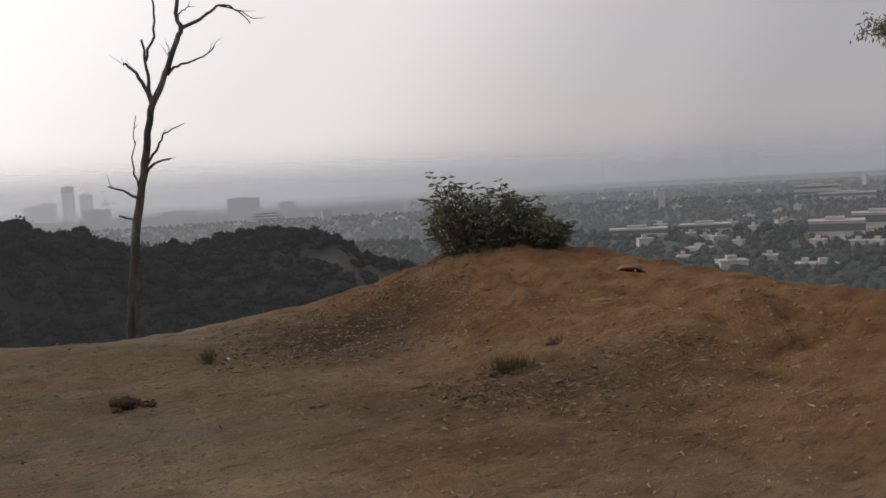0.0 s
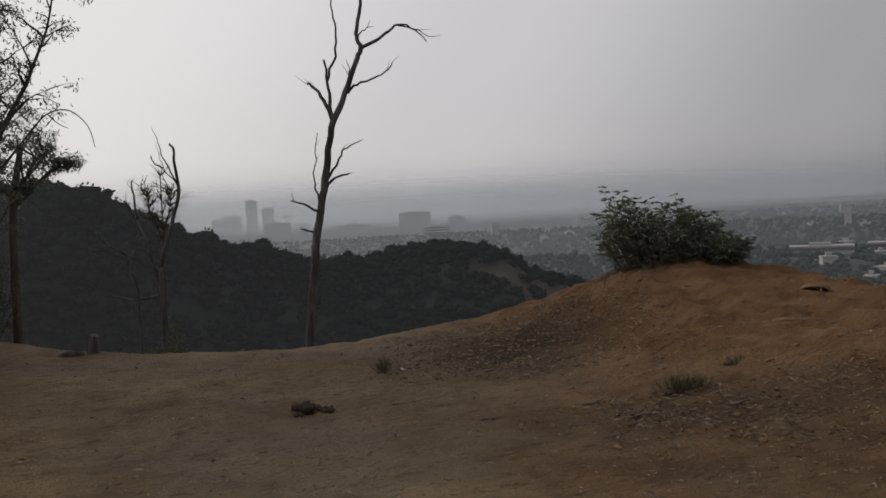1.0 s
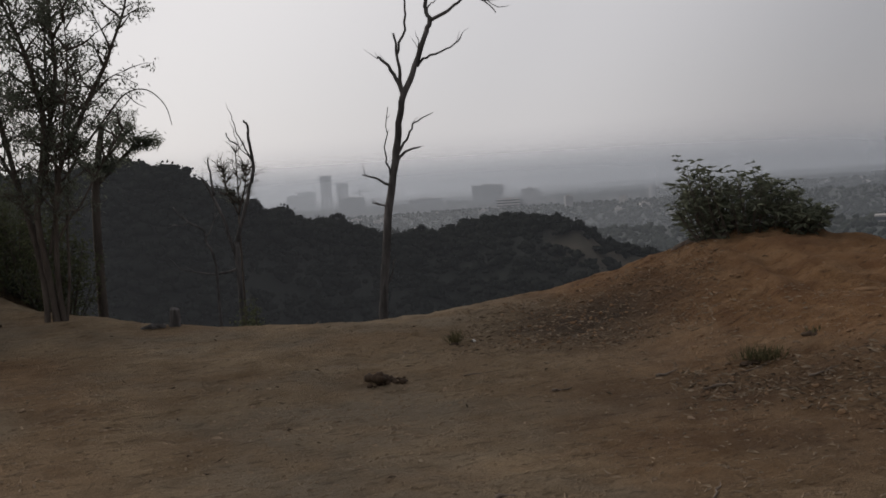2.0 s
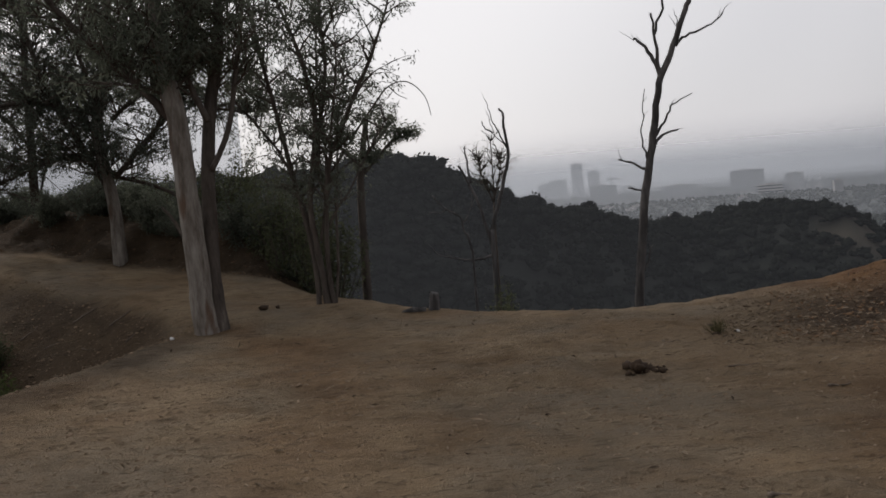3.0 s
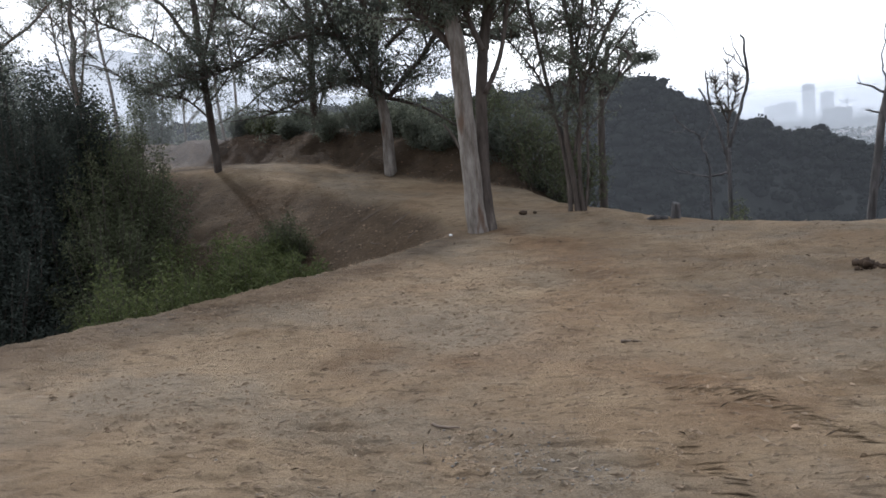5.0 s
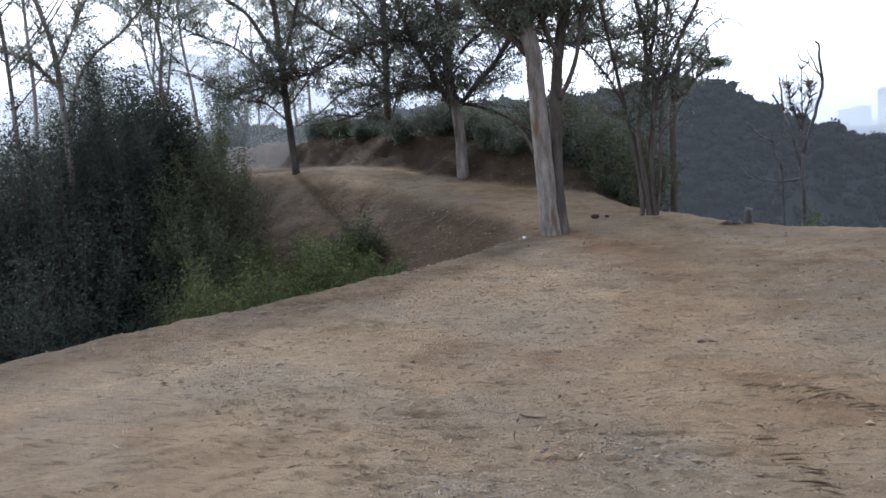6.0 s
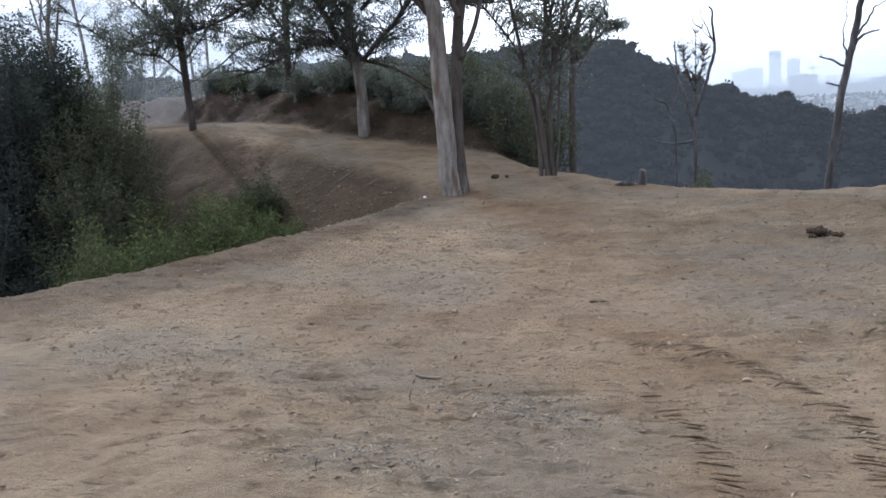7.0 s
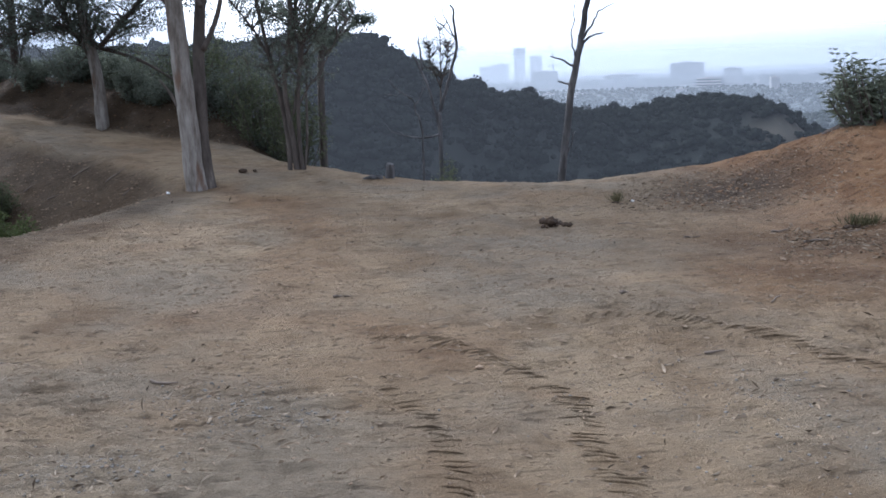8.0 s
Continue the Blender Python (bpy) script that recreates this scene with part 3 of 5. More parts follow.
# bare dead tree beyond the crest
gum_tree("dead_tree", "tall leafless dead tree with grey forked limbs behind the crest", (0.045, 13.3), [
    (None, 0.072, 0.0192, 0.0, 0, [(-0.03, -1.5), (-0.01, -0.17), (0.07, 0.58), (0.16, 1.28), (0.29, 1.89), (0.38, 2.42), (0.47, 2.79), (0.66, 3.18), (0.84, 3.64), (0.9, 3.79), (0.85, 3.94), (0.88, 4.17), (0.93, 4.48), (0.9, 5.0)]),
    (None, 0.0352, 0.0128, 0.2, 0, [(0.47, 2.76), (0.38, 3.04), (0.28, 3.23), (0.18, 3.34), (0.15, 3.33)]),
    (None, 0.0352, 0.0128, -0.15, 0, [(0.47, 2.79), (0.43, 3.0), (0.42, 3.34), (0.38, 3.61)]),
    (None, 0.0211, 0.0072, -0.15, 0, [(0.42, 3.36), (0.54, 3.68), (0.56, 4.03), (0.53, 4.33), (0.53, 4.7)]),
    (None, 0.0229, 0.008, 0.1, 0, [(0.68, 3.18), (0.82, 3.29), (1.1, 3.39), (1.3, 3.54)]),
    (None, 0.0123, 0.0048, 0.0, 0, [(0.7, 3.26), (0.72, 3.41), (0.71, 3.58)]),
    (None, 0.0299, 0.0072, -0.1, 0, [(0.9, 3.79), (1.09, 3.87), (1.29, 4.0), (1.45, 4.09), (1.64, 4.01), (1.81, 3.85)]),
    (None, 0.0123, 0.0048, 0.0, 0, [(1.42, 4.08), (1.65, 4.03), (1.88, 3.92)]),
    (None, 0.0132, 0.0056, 0.0, 0, [(0.86, 3.94), (0.94, 4.02), (1.02, 4.06)]),
    (None, 0.0264, 0.0112, 0.1, 0, [(0.31, 1.89), (0.44, 2.03), (0.65, 2.09)]),
    (None, 0.0229, 0.0048, -0.1, 0, [(0.32, 1.98), (0.46, 2.19), (0.57, 2.38), (0.71, 2.48), (0.85, 2.52)]),
    (None, 0.0158, 0.0048, 0.0, 0, [(0.22, 1.7), (0.17, 1.97), (0.19, 2.28), (0.24, 2.66)]),
    (None, 0.0229, 0.0096, 0.0, 0, [(0.2, 1.58), (0.03, 1.67), (-0.16, 1.75)]),
    (None, 0.0194, 0.0096, 0.0, 0, [(0.17, 1.26), (0.07, 1.32), (-0.05, 1.36)]),
    (None, 0.0176, 0.0048, 0.0, 0, [(0.02, 0.1), (0.14, 0.38), (0.2, 0.57)]),
], DEAD_WOOD, 1, 0, extra=0)

gum_tree("dead_tree", "short dead tree forked into a V with broken tips", (-1.9, 14.6), [
    (None, 0.0405, 0.016, 0.0, 0, [(-0.2, -1.5), (-0.18, 0.57), (-0.16, 0.9), (-0.05, 1.27), (0.09, 1.71), (0.16, 2.03), (0.11, 2.4), (0.13, 2.58), (0.06, 2.68)]),
    (None, 0.036, 0.014, 0.1, 0, [(-0.18, 0.5), (-0.28, 1.0), (-0.44, 1.5), (-0.62, 1.89)]),
    (None, 0.022, 0.008, 0.0, 0, [(-0.45, 1.6), (-0.49, 1.94), (-0.51, 2.15)]),
    (None, 0.0158, 0.0048, 0.0, 0, [(0.14, 2.08), (0.03, 2.34), (-0.06, 2.54), (-0.1, 2.75)]),
    (None, 0.0123, 0.004, 0.2, 0, [(0.16, 2.1), (-0.02, 2.29), (-0.09, 2.52)]),
    (None, 0.0158, 0.0064, 0.0, 0, [(-0.05, 2.33), (-0.16, 2.4), (-0.22, 2.52)]),
    (None, 0.0264, 0.0064, 0.0, 0, [(-0.2, 0.48), (-0.51, 0.43), (-1.04, 0.56)]),
], DEAD_WOOD, 2, 0, extra=0)

gum_tree("eucalyptus", "big eucalyptus with pale smooth trunk and dark twin stem", (-5.13, 10.93), [
    (BARK_PALE, 0.148, 0.0943, 0.0, 0.6, [(-0.02, -0.1), (-0.06, 0.4), (-0.07, 0.83), (-0.1, 1.57), (-0.12, 2.14), (-0.14, 2.63), (-0.22, 3.11), (-0.27, 3.52), (-0.3, 4.6)]),
    (BARK_DARK, 0.107, 0.0574, 0.12, 1, [(0.16, -0.1), (0.12, 0.3), (0.1, 0.81), (0.12, 1.47), (0.15, 1.95), (0.22, 2.59), (0.31, 3.07), (0.41, 3.45), (0.5, 4.4)]),
    (BARK_DARK, 0.0533, 0.0328, 0.1, 1, [(-0.14, 2.55), (-0.36, 2.85), (-0.58, 3.11), (-0.77, 3.32), (-1.3, 3.9)]),
    (BARK_DARK, 0.0492, 0.0287, 0.2, 1, [(-0.19, 2.85), (-0.37, 3.21), (-0.47, 3.53), (-0.6, 4.3)]),
    (None, 0.041, 0.0246, 0.2, 1, [(0.22, 2.6), (0.06, 3.01), (0.0, 3.33), (0.1, 4.2)]),
    (None, 0.041, 0.0164, 0.15, 1, [(0.2, 2.0), (0.45, 2.5), (0.6, 3.2), (0.75, 4.0)]),
    (None, 0.0328, 0.0123, 0.1, 0, [(-0.2, 1.25), (-0.3, 1.45), (-0.42, 1.62)]),
], BARK_DARK, 3, 520, 40, 0.085, 2.9, 1.2)

gum_tree("eucalyptus", "slender many-stemmed eucalyptus at the crest with sparse leaves", (-3.98, 12.35), [
    (None, 0.0459, 0.0252, 0.0, 0.7, [(-0.08, 0.1), (-0.11, 0.5), (-0.16, 0.92), (-0.2, 1.53), (-0.11, 2.03), (-0.03, 2.62), (-0.09, 3.13), (-0.2, 3.6)]),
    (None, 0.0385, 0.0222, 0.1, 1, [(-0.2, 0.1), (-0.2, 0.6), (-0.28, 1.27), (-0.4, 1.89), (-0.49, 2.41), (-0.6, 3.01), (-0.7, 3.53)]),
    (None, 0.0355, 0.0185, -0.05, 0.8, [(0.0, 0.1), (-0.03, 0.6), (0.0, 1.34), (0.1, 2.02), (0.29, 2.42), (0.52, 2.9), (0.74, 3.29), (0.85, 3.55)]),
    (None, 0.0222, 0.00888, 0.2, 0.8, [(0.02, 0.1), (0.1, 0.7), (0.13, 1.4), (0.2, 2.0)]),
    (None, 0.0163, 0.0074, -0.1, 0.5, [(-0.03, 1.09), (0.16, 1.42), (0.33, 1.62)]),
    (None, 0.0333, 0.0148, 0.05, 1, [(-0.07, 1.86), (0.0, 2.45), (0.11, 2.94), (0.17, 3.43)]),
    (None, 0.0222, 0.00888, 0.2, 1, [(-0.1, 1.0), (0.02, 1.6), (0.06, 2.3), (0.02, 3.0), (0.05, 3.6)]),
    (None, 0.0185, 0.0074, -0.2, 1, [(-0.04, 1.3), (0.08, 1.75), (0.14, 2.3), (0.27, 3.0)]),
    (None, 0.0222, 0.00888, 0.3, 1, [(-0.15, 0.9), (-0.3, 1.5), (-0.55, 2.2), (-0.9, 2.7)]),
], BARK_DARK, 4, 360, 26, 0.07, 1.35, 0.6, extra=1.4)

gum_tree("dead_sapling", "thin bare dead sapling bent over on the slope", (-2.33, 14.07), [
    (None, 0.022, 0.008, 0.0, 0, [(0.0, -1.5), (0.0, 0.57), (-0.1, 0.9), (-0.13, 1.11), (-0.34, 1.25), (-0.53, 1.47)]),
    (None, 0.01, 0.004, 0.1, 0, [(-0.12, 1.0), (0.02, 1.2), (0.05, 1.38)]),
    (None, 0.008, 0.003, -0.1, 0, [(-0.34, 1.25), (-0.42, 1.2), (-0.55, 1.22)]),
], DEAD_WOOD, 15, 0, extra=0, category="dead tree")

# bare curling branch that hangs from it
gum_tree("fallen_branch", "bare curling dead branch caught in the slender eucalyptus", (-3.9, 12.5), [
    (None, 0.016, 0.004, 0.0, 0, [(0.28, 2.3), (0.62, 2.72), (0.86, 2.98), (1.12, 3.02), (1.33, 2.82), (1.4, 2.55)]),
    (None, 0.009, 0.004, 0.2, 0, [(0.86, 2.98), (0.98, 2.86), (1.1, 2.8)]),
], BARK_DARK, 5, 0, extra=0, category="branch", rooted=False).children[0].name = "branch"

gum_tree("eucalyptus", "dense dark eucalyptus on the bank beyond the path", (-8.6, 15.4), [
    (BARK_PALE, 0.112, 0.066, 0.0, 0.5, [(-0.1, 0.6), (-0.11, 1.67), (-0.2, 2.38), (-0.26, 3.08), (-0.09, 3.75), (0.08, 4.42), (0.1, 5.2)]),
    (None, 0.066, 0.033, 0.1, 1, [(-0.2, 2.1), (-0.52, 2.75), (-0.82, 3.35), (-1.07, 3.95), (-1.2, 4.53), (-1.4, 5.3)]),
    (None, 0.0528, 0.0264, -0.1, 1, [(-0.05, 2.2), (0.41, 2.68), (0.79, 3.1), (1.3, 4.0), (1.5, 5.0)]),
    (None, 0.0396, 0.0132, -0.2, 0.5, [(-0.12, 2.25), (0.37, 2.1), (0.83, 1.89), (1.22, 1.62), (1.5, 1.48)]),
    (None, 0.0462, 0.0198, 0.3, 1, [(-0.22, 2.9), (-0.6, 3.4), (-1.3, 3.6), (-2.1, 3.5), (-2.7, 3.2)]),
    (None, 0.0396, 0.0198, -0.3, 1, [(-0.22, 3.0), (-0.3, 3.8), (-0.6, 4.6), (-1.4, 5.0)]),
    (None, 0.033, 0.0132, 0.2, 1, [(-0.2, 2.4), (-0.7, 2.6), (-1.4, 2.45), (-2.0, 2.2)]),
    (None, 0.0396, 0.0132, 0.2, 1, [(0.0, 3.2), (0.5, 3.6), (1.1, 3.5), (1.8, 3.3)]),
], BARK_DARK, 6, 900, 40, 0.08, 2.1, 1.2, extra=1.8, leaf_mat=LEAF_OAK, droop=0.6)

gum_tree("eucalyptus", "upright dark eucalyptus by the path's bend", (-11.6, 17.2), [
    (None, 0.0896, 0.056, 0.0, 0.6, [(0.18, 1.2), (0.17, 2.36), (0.2, 3.03), (0.22, 3.71), (0.24, 4.38), (0.27, 5.04), (0.3, 6.0)]),
    (None, 0.028, 0.0168, 0.0, 0.6, [(0.2, 1.8), (0.34, 2.35), (0.48, 2.74), (0.71, 3.0), (1.1, 3.5)]),
    (None, 0.0392, 0.0168, 0.1, 1, [(0.2, 3.0), (-0.3, 3.7), (-1.0, 4.1), (-1.6, 4.6)]),
    (None, 0.0392, 0.0168, -0.1, 1, [(0.22, 3.4), (0.8, 4.2), (1.3, 5.0)]),
    (None, 0.028, 0.0112, 0.2, 1, [(0.2, 2.7), (-0.3, 2.9), (-0.9, 2.7), (-1.3, 2.4)]),
    (None, 0.0336, 0.0112, 0.2, 1, [(0.22, 4.0), (-0.5, 4.9), (-0.8, 5.6)]),
], BARK_DARK, 7, 430, 40, 0.08, 2.8, 1.2, leaf_mat=LEAF_GUM, extra=1.5, droop=0.6)

gum_tree("eucalyptus", "airy eucalyptus leaning over the gully by the path", (-12.2, 14.3), [
    (None, 0.0864, 0.036, 0.0, 0.5, [(0.13, 0.6), (0.11, 1.29), (0.06, 2.32), (0.01, 3.4), (-0.01, 4.22), (-0.05, 4.81), (-0.05, 5.6)]),
    (None, 0.0504, 0.018, 0.1, 1, [(0.02, 3.3), (-0.31, 3.9), (-0.61, 4.4), (-1.05, 4.75), (-1.5, 5.2)]),
    (None, 0.0432, 0.0216, -0.1, 1, [(0.03, 3.2), (0.28, 3.97), (0.45, 4.55), (0.7, 5.3)]),
    (None, 0.0252, 0.00864, 0.1, 1, [(0.05, 2.6), (-0.4, 3.2), (-0.9, 3.7), (-1.5, 3.95)]),
    (None, 0.0216, 0.00864, 0.1, 1, [(0.06, 2.4), (0.5, 2.9), (0.8, 3.4)]),
    (None, 0.0216, 0.0072, -0.2, 1, [(0.06, 2.1), (-0.35, 2.5), (-0.8, 2.6)]),
], BARK_DARK, 8, 300, 26, 0.068, 2.3, 0.85, extra=1.6, droop=0.7)

gum_tree("eucalyptus", "pale sparse eucalyptus rising out of the gully thicket", (-14.0, 12.0), [
    (None, 0.07, 0.03, 0.0, 0.6, [(-1.35, -1.5), (-1.36, 0.5), (-1.38, 2.25), (-1.39, 3.22), (-1.43, 3.76), (-1.54, 4.29), (-1.68, 4.82)]),
    (None, 0.04, 0.015, 0.1, 0.8, [(-1.34, 1.8), (-1.2, 2.6), (-1.08, 3.1), (-0.76, 3.61), (-0.2, 4.02), (0.1, 4.33)]),
    (None, 0.04, 0.015, -0.1, 1, [(-1.39, 3.0), (-1.8, 3.5), (-2.4, 3.8)]),
    (None, 0.03, 0.012, 0.2, 1, [(-1.4, 3.4), (-1.1, 4.0), (-0.9, 4.6)]),
], BARK_PALE, 9, 200, 24, 0.075, 2.4, 0.85, extra=1.2)

gum_tree("bare_tree", "thin nearly bare upright tree above the thicket", (-14.2, 12.6), [
    (None, 0.06, 0.015, 0.0, 0.6, [(0.25, -1.5), (0.24, 1.5), (0.23, 2.58), (0.2, 3.13), (0.29, 3.67), (0.25, 4.21), (0.38, 4.75)]),
    (None, 0.03, 0.008, 0.1, 1, [(0.23, 2.5), (0.35, 3.0), (0.43, 3.44), (0.53, 3.95)]),
    (None, 0.025, 0.007, -0.1, 1, [(0.23, 2.6), (0.05, 3.1), (-0.05, 3.7), (-0.08, 4.3)]),
    (None, 0.02, 0.006, 0.2, 1, [(0.22, 3.2), (0.1, 3.7), (0.15, 4.4)]),
], BARK_PALE, 10, 60, 3, 0.08, 2.2, 0.6, extra=0.8)


gum_tree("eucalyptus", "eucalyptus beyond the mound with one low leafy bough", (9.72, 8.8), [
    (None, 0.14, 0.06, 0.0, 0.6, [(0.3, -3.0), (0.25, 0.5), (0.2, 2.5), (0.1, 4.5)]),
    (None, 0.05, 0.012, 0.0, 1, [(0.2, 2.4), (-0.2, 2.9), (-0.55, 3.15), (-0.8, 3.1)]),
    (None, 0.06, 0.02, 0.1, 1, [(0.2, 2.8), (0.6, 3.6), (0.9, 4.6)]),
], BARK_DARK, 13, 90, 30, 0.09, 2.85, 0.42, extra=0)


def wild_gum(label, at, high, seed, sprays, bark, n_leaf=28, low_share=0.5):
    """An airy gum with a wandering trunk and rising limbs."""
    rng = random.Random(seed)
    z0 = ground_at(*at)
    trunk = [(0.0, z0 - 0.2)]
    s = 0.0
    for k in range(1, 7):
        s += rng.uniform(-0.12, 0.12)
        trunk.append((s, z0 + high * k / 6))
    limbs = [(None, 0.021 * high ** 0.5, 0.012, 0.0, 0.5, trunk)]
    for k in range(8):
        f = rng.uniform(low_share, 0.9)
        i = f * 6
        a, b = trunk[int(i)], trunk[min(int(i) + 1, 6)]
        x, z = a[0] + (b[0] - a[0]) * (i % 1), a[1] + (b[1] - a[1]) * (i % 1)
        way, ln = (1 if k % 2 else -1), rng.uniform(0.18, 0.34) * high * (1.2 - f * 0.5)
        limbs.append((None, 0.017, 0.006, rng.uniform(-0.4, 0.4), 1, [(x, z), (x + way * ln * 0.35, z + ln * 0.4), (x + way * ln * 0.6, z + ln * 0.8), (x + way * ln * 0.8, z + ln * 1.15)]))
    gum_tree("eucalyptus", label, at, limbs, bark, seed, sprays, n_leaf, 0.08, z0 + high * low_share, 0.75, extra=0.6, group="back trees")


for k, (x, y, high) in enumerate([(-16.6, 16.6, 6.0), (-18.8, 13.6, 8.2), (-15.8, 10.4, 8.4), (-20.5, 19.5, 5.2), (-14.9, 18.6, 4.6), (-18.2, 24.0, 8.6), (-21.5, 25.6, 8.2)]):
    wild_gum("airy pale-stemmed eucalyptus in the row behind the gully", (x, y), high, 300 + k, 190, BARK_PALE)

# ---- shrubs and thicket ----
def shrub(name, label, at, size, high, n_stems, n_leaf, leaf, leaf_mat, seed, droop=0.2, dense_low=0.25, category="shrub", group="", sink=0.1):
    rng = random.Random(seed)
    x, y = at
    z = ground_at(x, y)
    bush = thing(name, label, category, (x, y, z - sink), group)
    stems, leaves = Build(), Build()
    for _ in range(n_stems):
        a, u = rng.uniform(0, 6.283), rng.random() ** 0.6
        out = Vector((math.cos(a) * u * size, math.sin(a) * u * size, high * rng.uniform(0.55, 1.0) * (1 - 0.45 * u * u)))
        foot = Vector((out.x * 0.25, out.y * 0.25, -0.05))
        mid = foot.lerp(out, 0.5) + Vector((rng.uniform(-0.1, 0.1) * size, rng.uniform(-0.1, 0.1) * size, 0.05 * high))
        path = bend([foot, mid, out], 4)
        stems.tube(path, [0.014 * size ** 0.5 * (1 - 0.8 * k / 8) for k in range(9)], 4)
        for _ in range(n_leaf):
            k = rng.uniform(dense_low, 1.0) * 8
            i = min(int(k), 7)
            g = 0.06 * size + 0.02
            p = path[i].lerp(path[i + 1], k - i) + Vector((rng.gauss(0, g), rng.gauss(0, g), rng.gauss(0, g)))
            d = Vector((rng.uniform(-1, 1), rng.uniform(-1, 1), rng.uniform(-0.6, 0.9) - droop))
            leaves.leaf(p, d, leaf * rng.uniform(0.7, 1.3), leaf * rng.uniform(0.32, 0.45), rng)
    part("stem_mass", stems, BARK_DARK, bush, kind="stuff")
    part("foliage", leaves, leaf_mat, bush, kind="stuff")
    return bush


# round bush on the mound: a tall left spray, a lower right one
def mound_bush():
    rng = random.Random(40)
    bush = thing("bush", "leafy dark green bush growing on top of the orange mound", "bush", (4.45, 11.05, ground_at(4.45, 11.05)))
    side = Vector((0.92, -0.39, 0))
    deep = Vector((0.39, 0.92, 0))
    stems, leaves = Build(), Build()
    for k in range(120):
        s = rng.uniform(-0.85, 0.8)
        tall = np.interp(s, [-0.85, -0.7, -0.4, 0.0, 0.4, 0.8], [0.5, 0.9, 0.66, 0.74, 0.56, 0.24])
        h = tall * rng.uniform(0.45, 1.08)
        t = rng.uniform(-0.5, 0.5)
        foot = side * s * 0.7 + deep * t * 0.5 + Vector((0, 0, -0.12 - 0.16 * abs(s)))
        tip = side * (s + rng.uniform(-0.12, 0.08)) + deep * t + Vector((0, 0, h - 0.09))
        mid = foot.lerp(tip, 0.55) + side * 0.06 * s + Vector((0, 0, 0.05))
        path = bend([foot, mid, tip], 5)
        stems.tube(path, [0.011 * (1 - 0.075 * i) for i in range(11)], 4)
        for _ in range(30):
            u = rng.uniform(0.05, 1.0) * 10
            i = min(int(u), 9)
            p = path[i].lerp(path[i + 1], u - i)
            a = rng.uniform(0, 6.283)
            d = Vector((math.cos(a), math.sin(a), rng.uniform(-0.7, 0.7)))
            leaves.leaf(p + d * 0.015, d, rng.uniform(0.08, 0.14), rng.uniform(0.026, 0.042), rng)
    for k in range(22):
        s = rng.uniform(-0.95, 0.8)
        tall = float(np.interp(s, [-0.95, -0.75, -0.4, 0.0, 0.4, 0.8], [0.62, 1.0, 0.8, 0.86, 0.66, 0.34]))
        foot = side * s * 0.7 + deep * rng.uniform(-0.3, 0.3)
        tip = foot + side * (0.35 * s + rng.uniform(-0.06, 0.06)) + Vector((0, 0, tall * rng.uniform(0.85, 1.05) - 0.09))
        path = bend([foot, foot.lerp(tip, 0.5) + side * 0.03, tip], 5)
        stems.tube(path, [0.008 * (1 - 0.08 * i) for i in range(11)], 4)
        for i in range(4, 11):
            for _ in range(3):
                a = rng.uniform(0, 6.283)
                leaves.leaf(path[i], Vector((math.cos(a), math.sin(a), rng.uniform(-0.4, 0.3))), rng.uniform(0.08, 0.13), 0.034, rng)
    part("stem_mass", stems, BARK_DARK, bush, kind="stuff")
    part("foliage", leaves, LEAF_SAGE, bush, kind="stuff")
    b = Build()
    for t in (-0.2, 0.05):
        b.tube(bend([side * -0.3 + deep * t + Vector((0, 0, -0.1)), side * -0.7 + deep * t + Vector((0, 0, -0.14)), side * -1.05 + deep * t + Vector((0, 0, -0.3))], 4), [0.09, 0.085, 0.08, 0.075, 0.07, 0.06, 0.05, 0.035, 0.015], 8, 0.25, rng)
    part("root", b, BARK_DARK, bush)


mound_bush()


def burrow(bx, by):
    """Overhanging lip of earth over a hole dug into the mound."""
    rng = random.Random(int(bx * 100))
    a, c = Vector((0.87, -0.49, 0)), Vector((0.49, 0.87, 0))
    rim = [Vector((bx, by, 0)) + a * u + c * 0.1 for u in (-0.3, 0.3)]
    z = sum(ground_at(p.x, p.y) for p in rim) / 2
    hole = thing("burrow", "dark animal burrow with a crumbling lip in the mound", "burrow", (bx, by, z), "burrows")
    b = Build()
    for w, h, r in ((0.02, 0.022, 0.012), (0.045, 0.024, 0.018), (0.08, 0.022, 0.026), (0.12, 0.012, 0.035)):
        path = [a * (0.15 * t) + c * (w + 0.05 * t * t) + Vector((0, 0, h - 0.06 * t ** 4)) for t in (-1, -0.75, -0.4, 0, 0.4, 0.75, 1)]
        b.tube(bend(path, 2), [r * (0.6 + 0.4 * min(k, 12 - k) / 6) for k in range(13)], 7, 0.25, rng)
    part("lip", b, CLOD_ORANGE, hole, smooth=True)


burrow(4.32, 8.23)
burrow(5.09, 9.07)

# thicket in the gully: dark tall growth, mid scrub, low green growth along the rim
for k, (x, y, size, high) in enumerate([(-12.6, 8.6, 1.6, 4.3), (-14.2, 9.4, 1.6, 6.0), (-11.8, 6.4, 1.6, 4.1), (-13.4, 10.6, 0.9, 6.0), (-15.5, 11.8, 1.5, 4.3), (-11.2, 4.0, 1.5, 4.1), (-13.5, 5.5, 1.7, 5.8), (-12.9, 9.9, 1.2, 4.0), (-15.3, 13.2, 1.4, 4.0), (-13.6, 12.2, 1.0, 3.7), (-15.8, 8.0, 1.5, 6.6), (-16.8, 10.0, 1.5, 6.8), (-14.6, 3.6, 1.6, 6.2)]):
    shrub("thicket_tree", "tall dense dark thicket tree growing in the gully", (x, y), size, high, 110, 230, 0.09, LEAF_THICKET, 100 + k, 0.3, 0.1, "tree", "gully thicket")
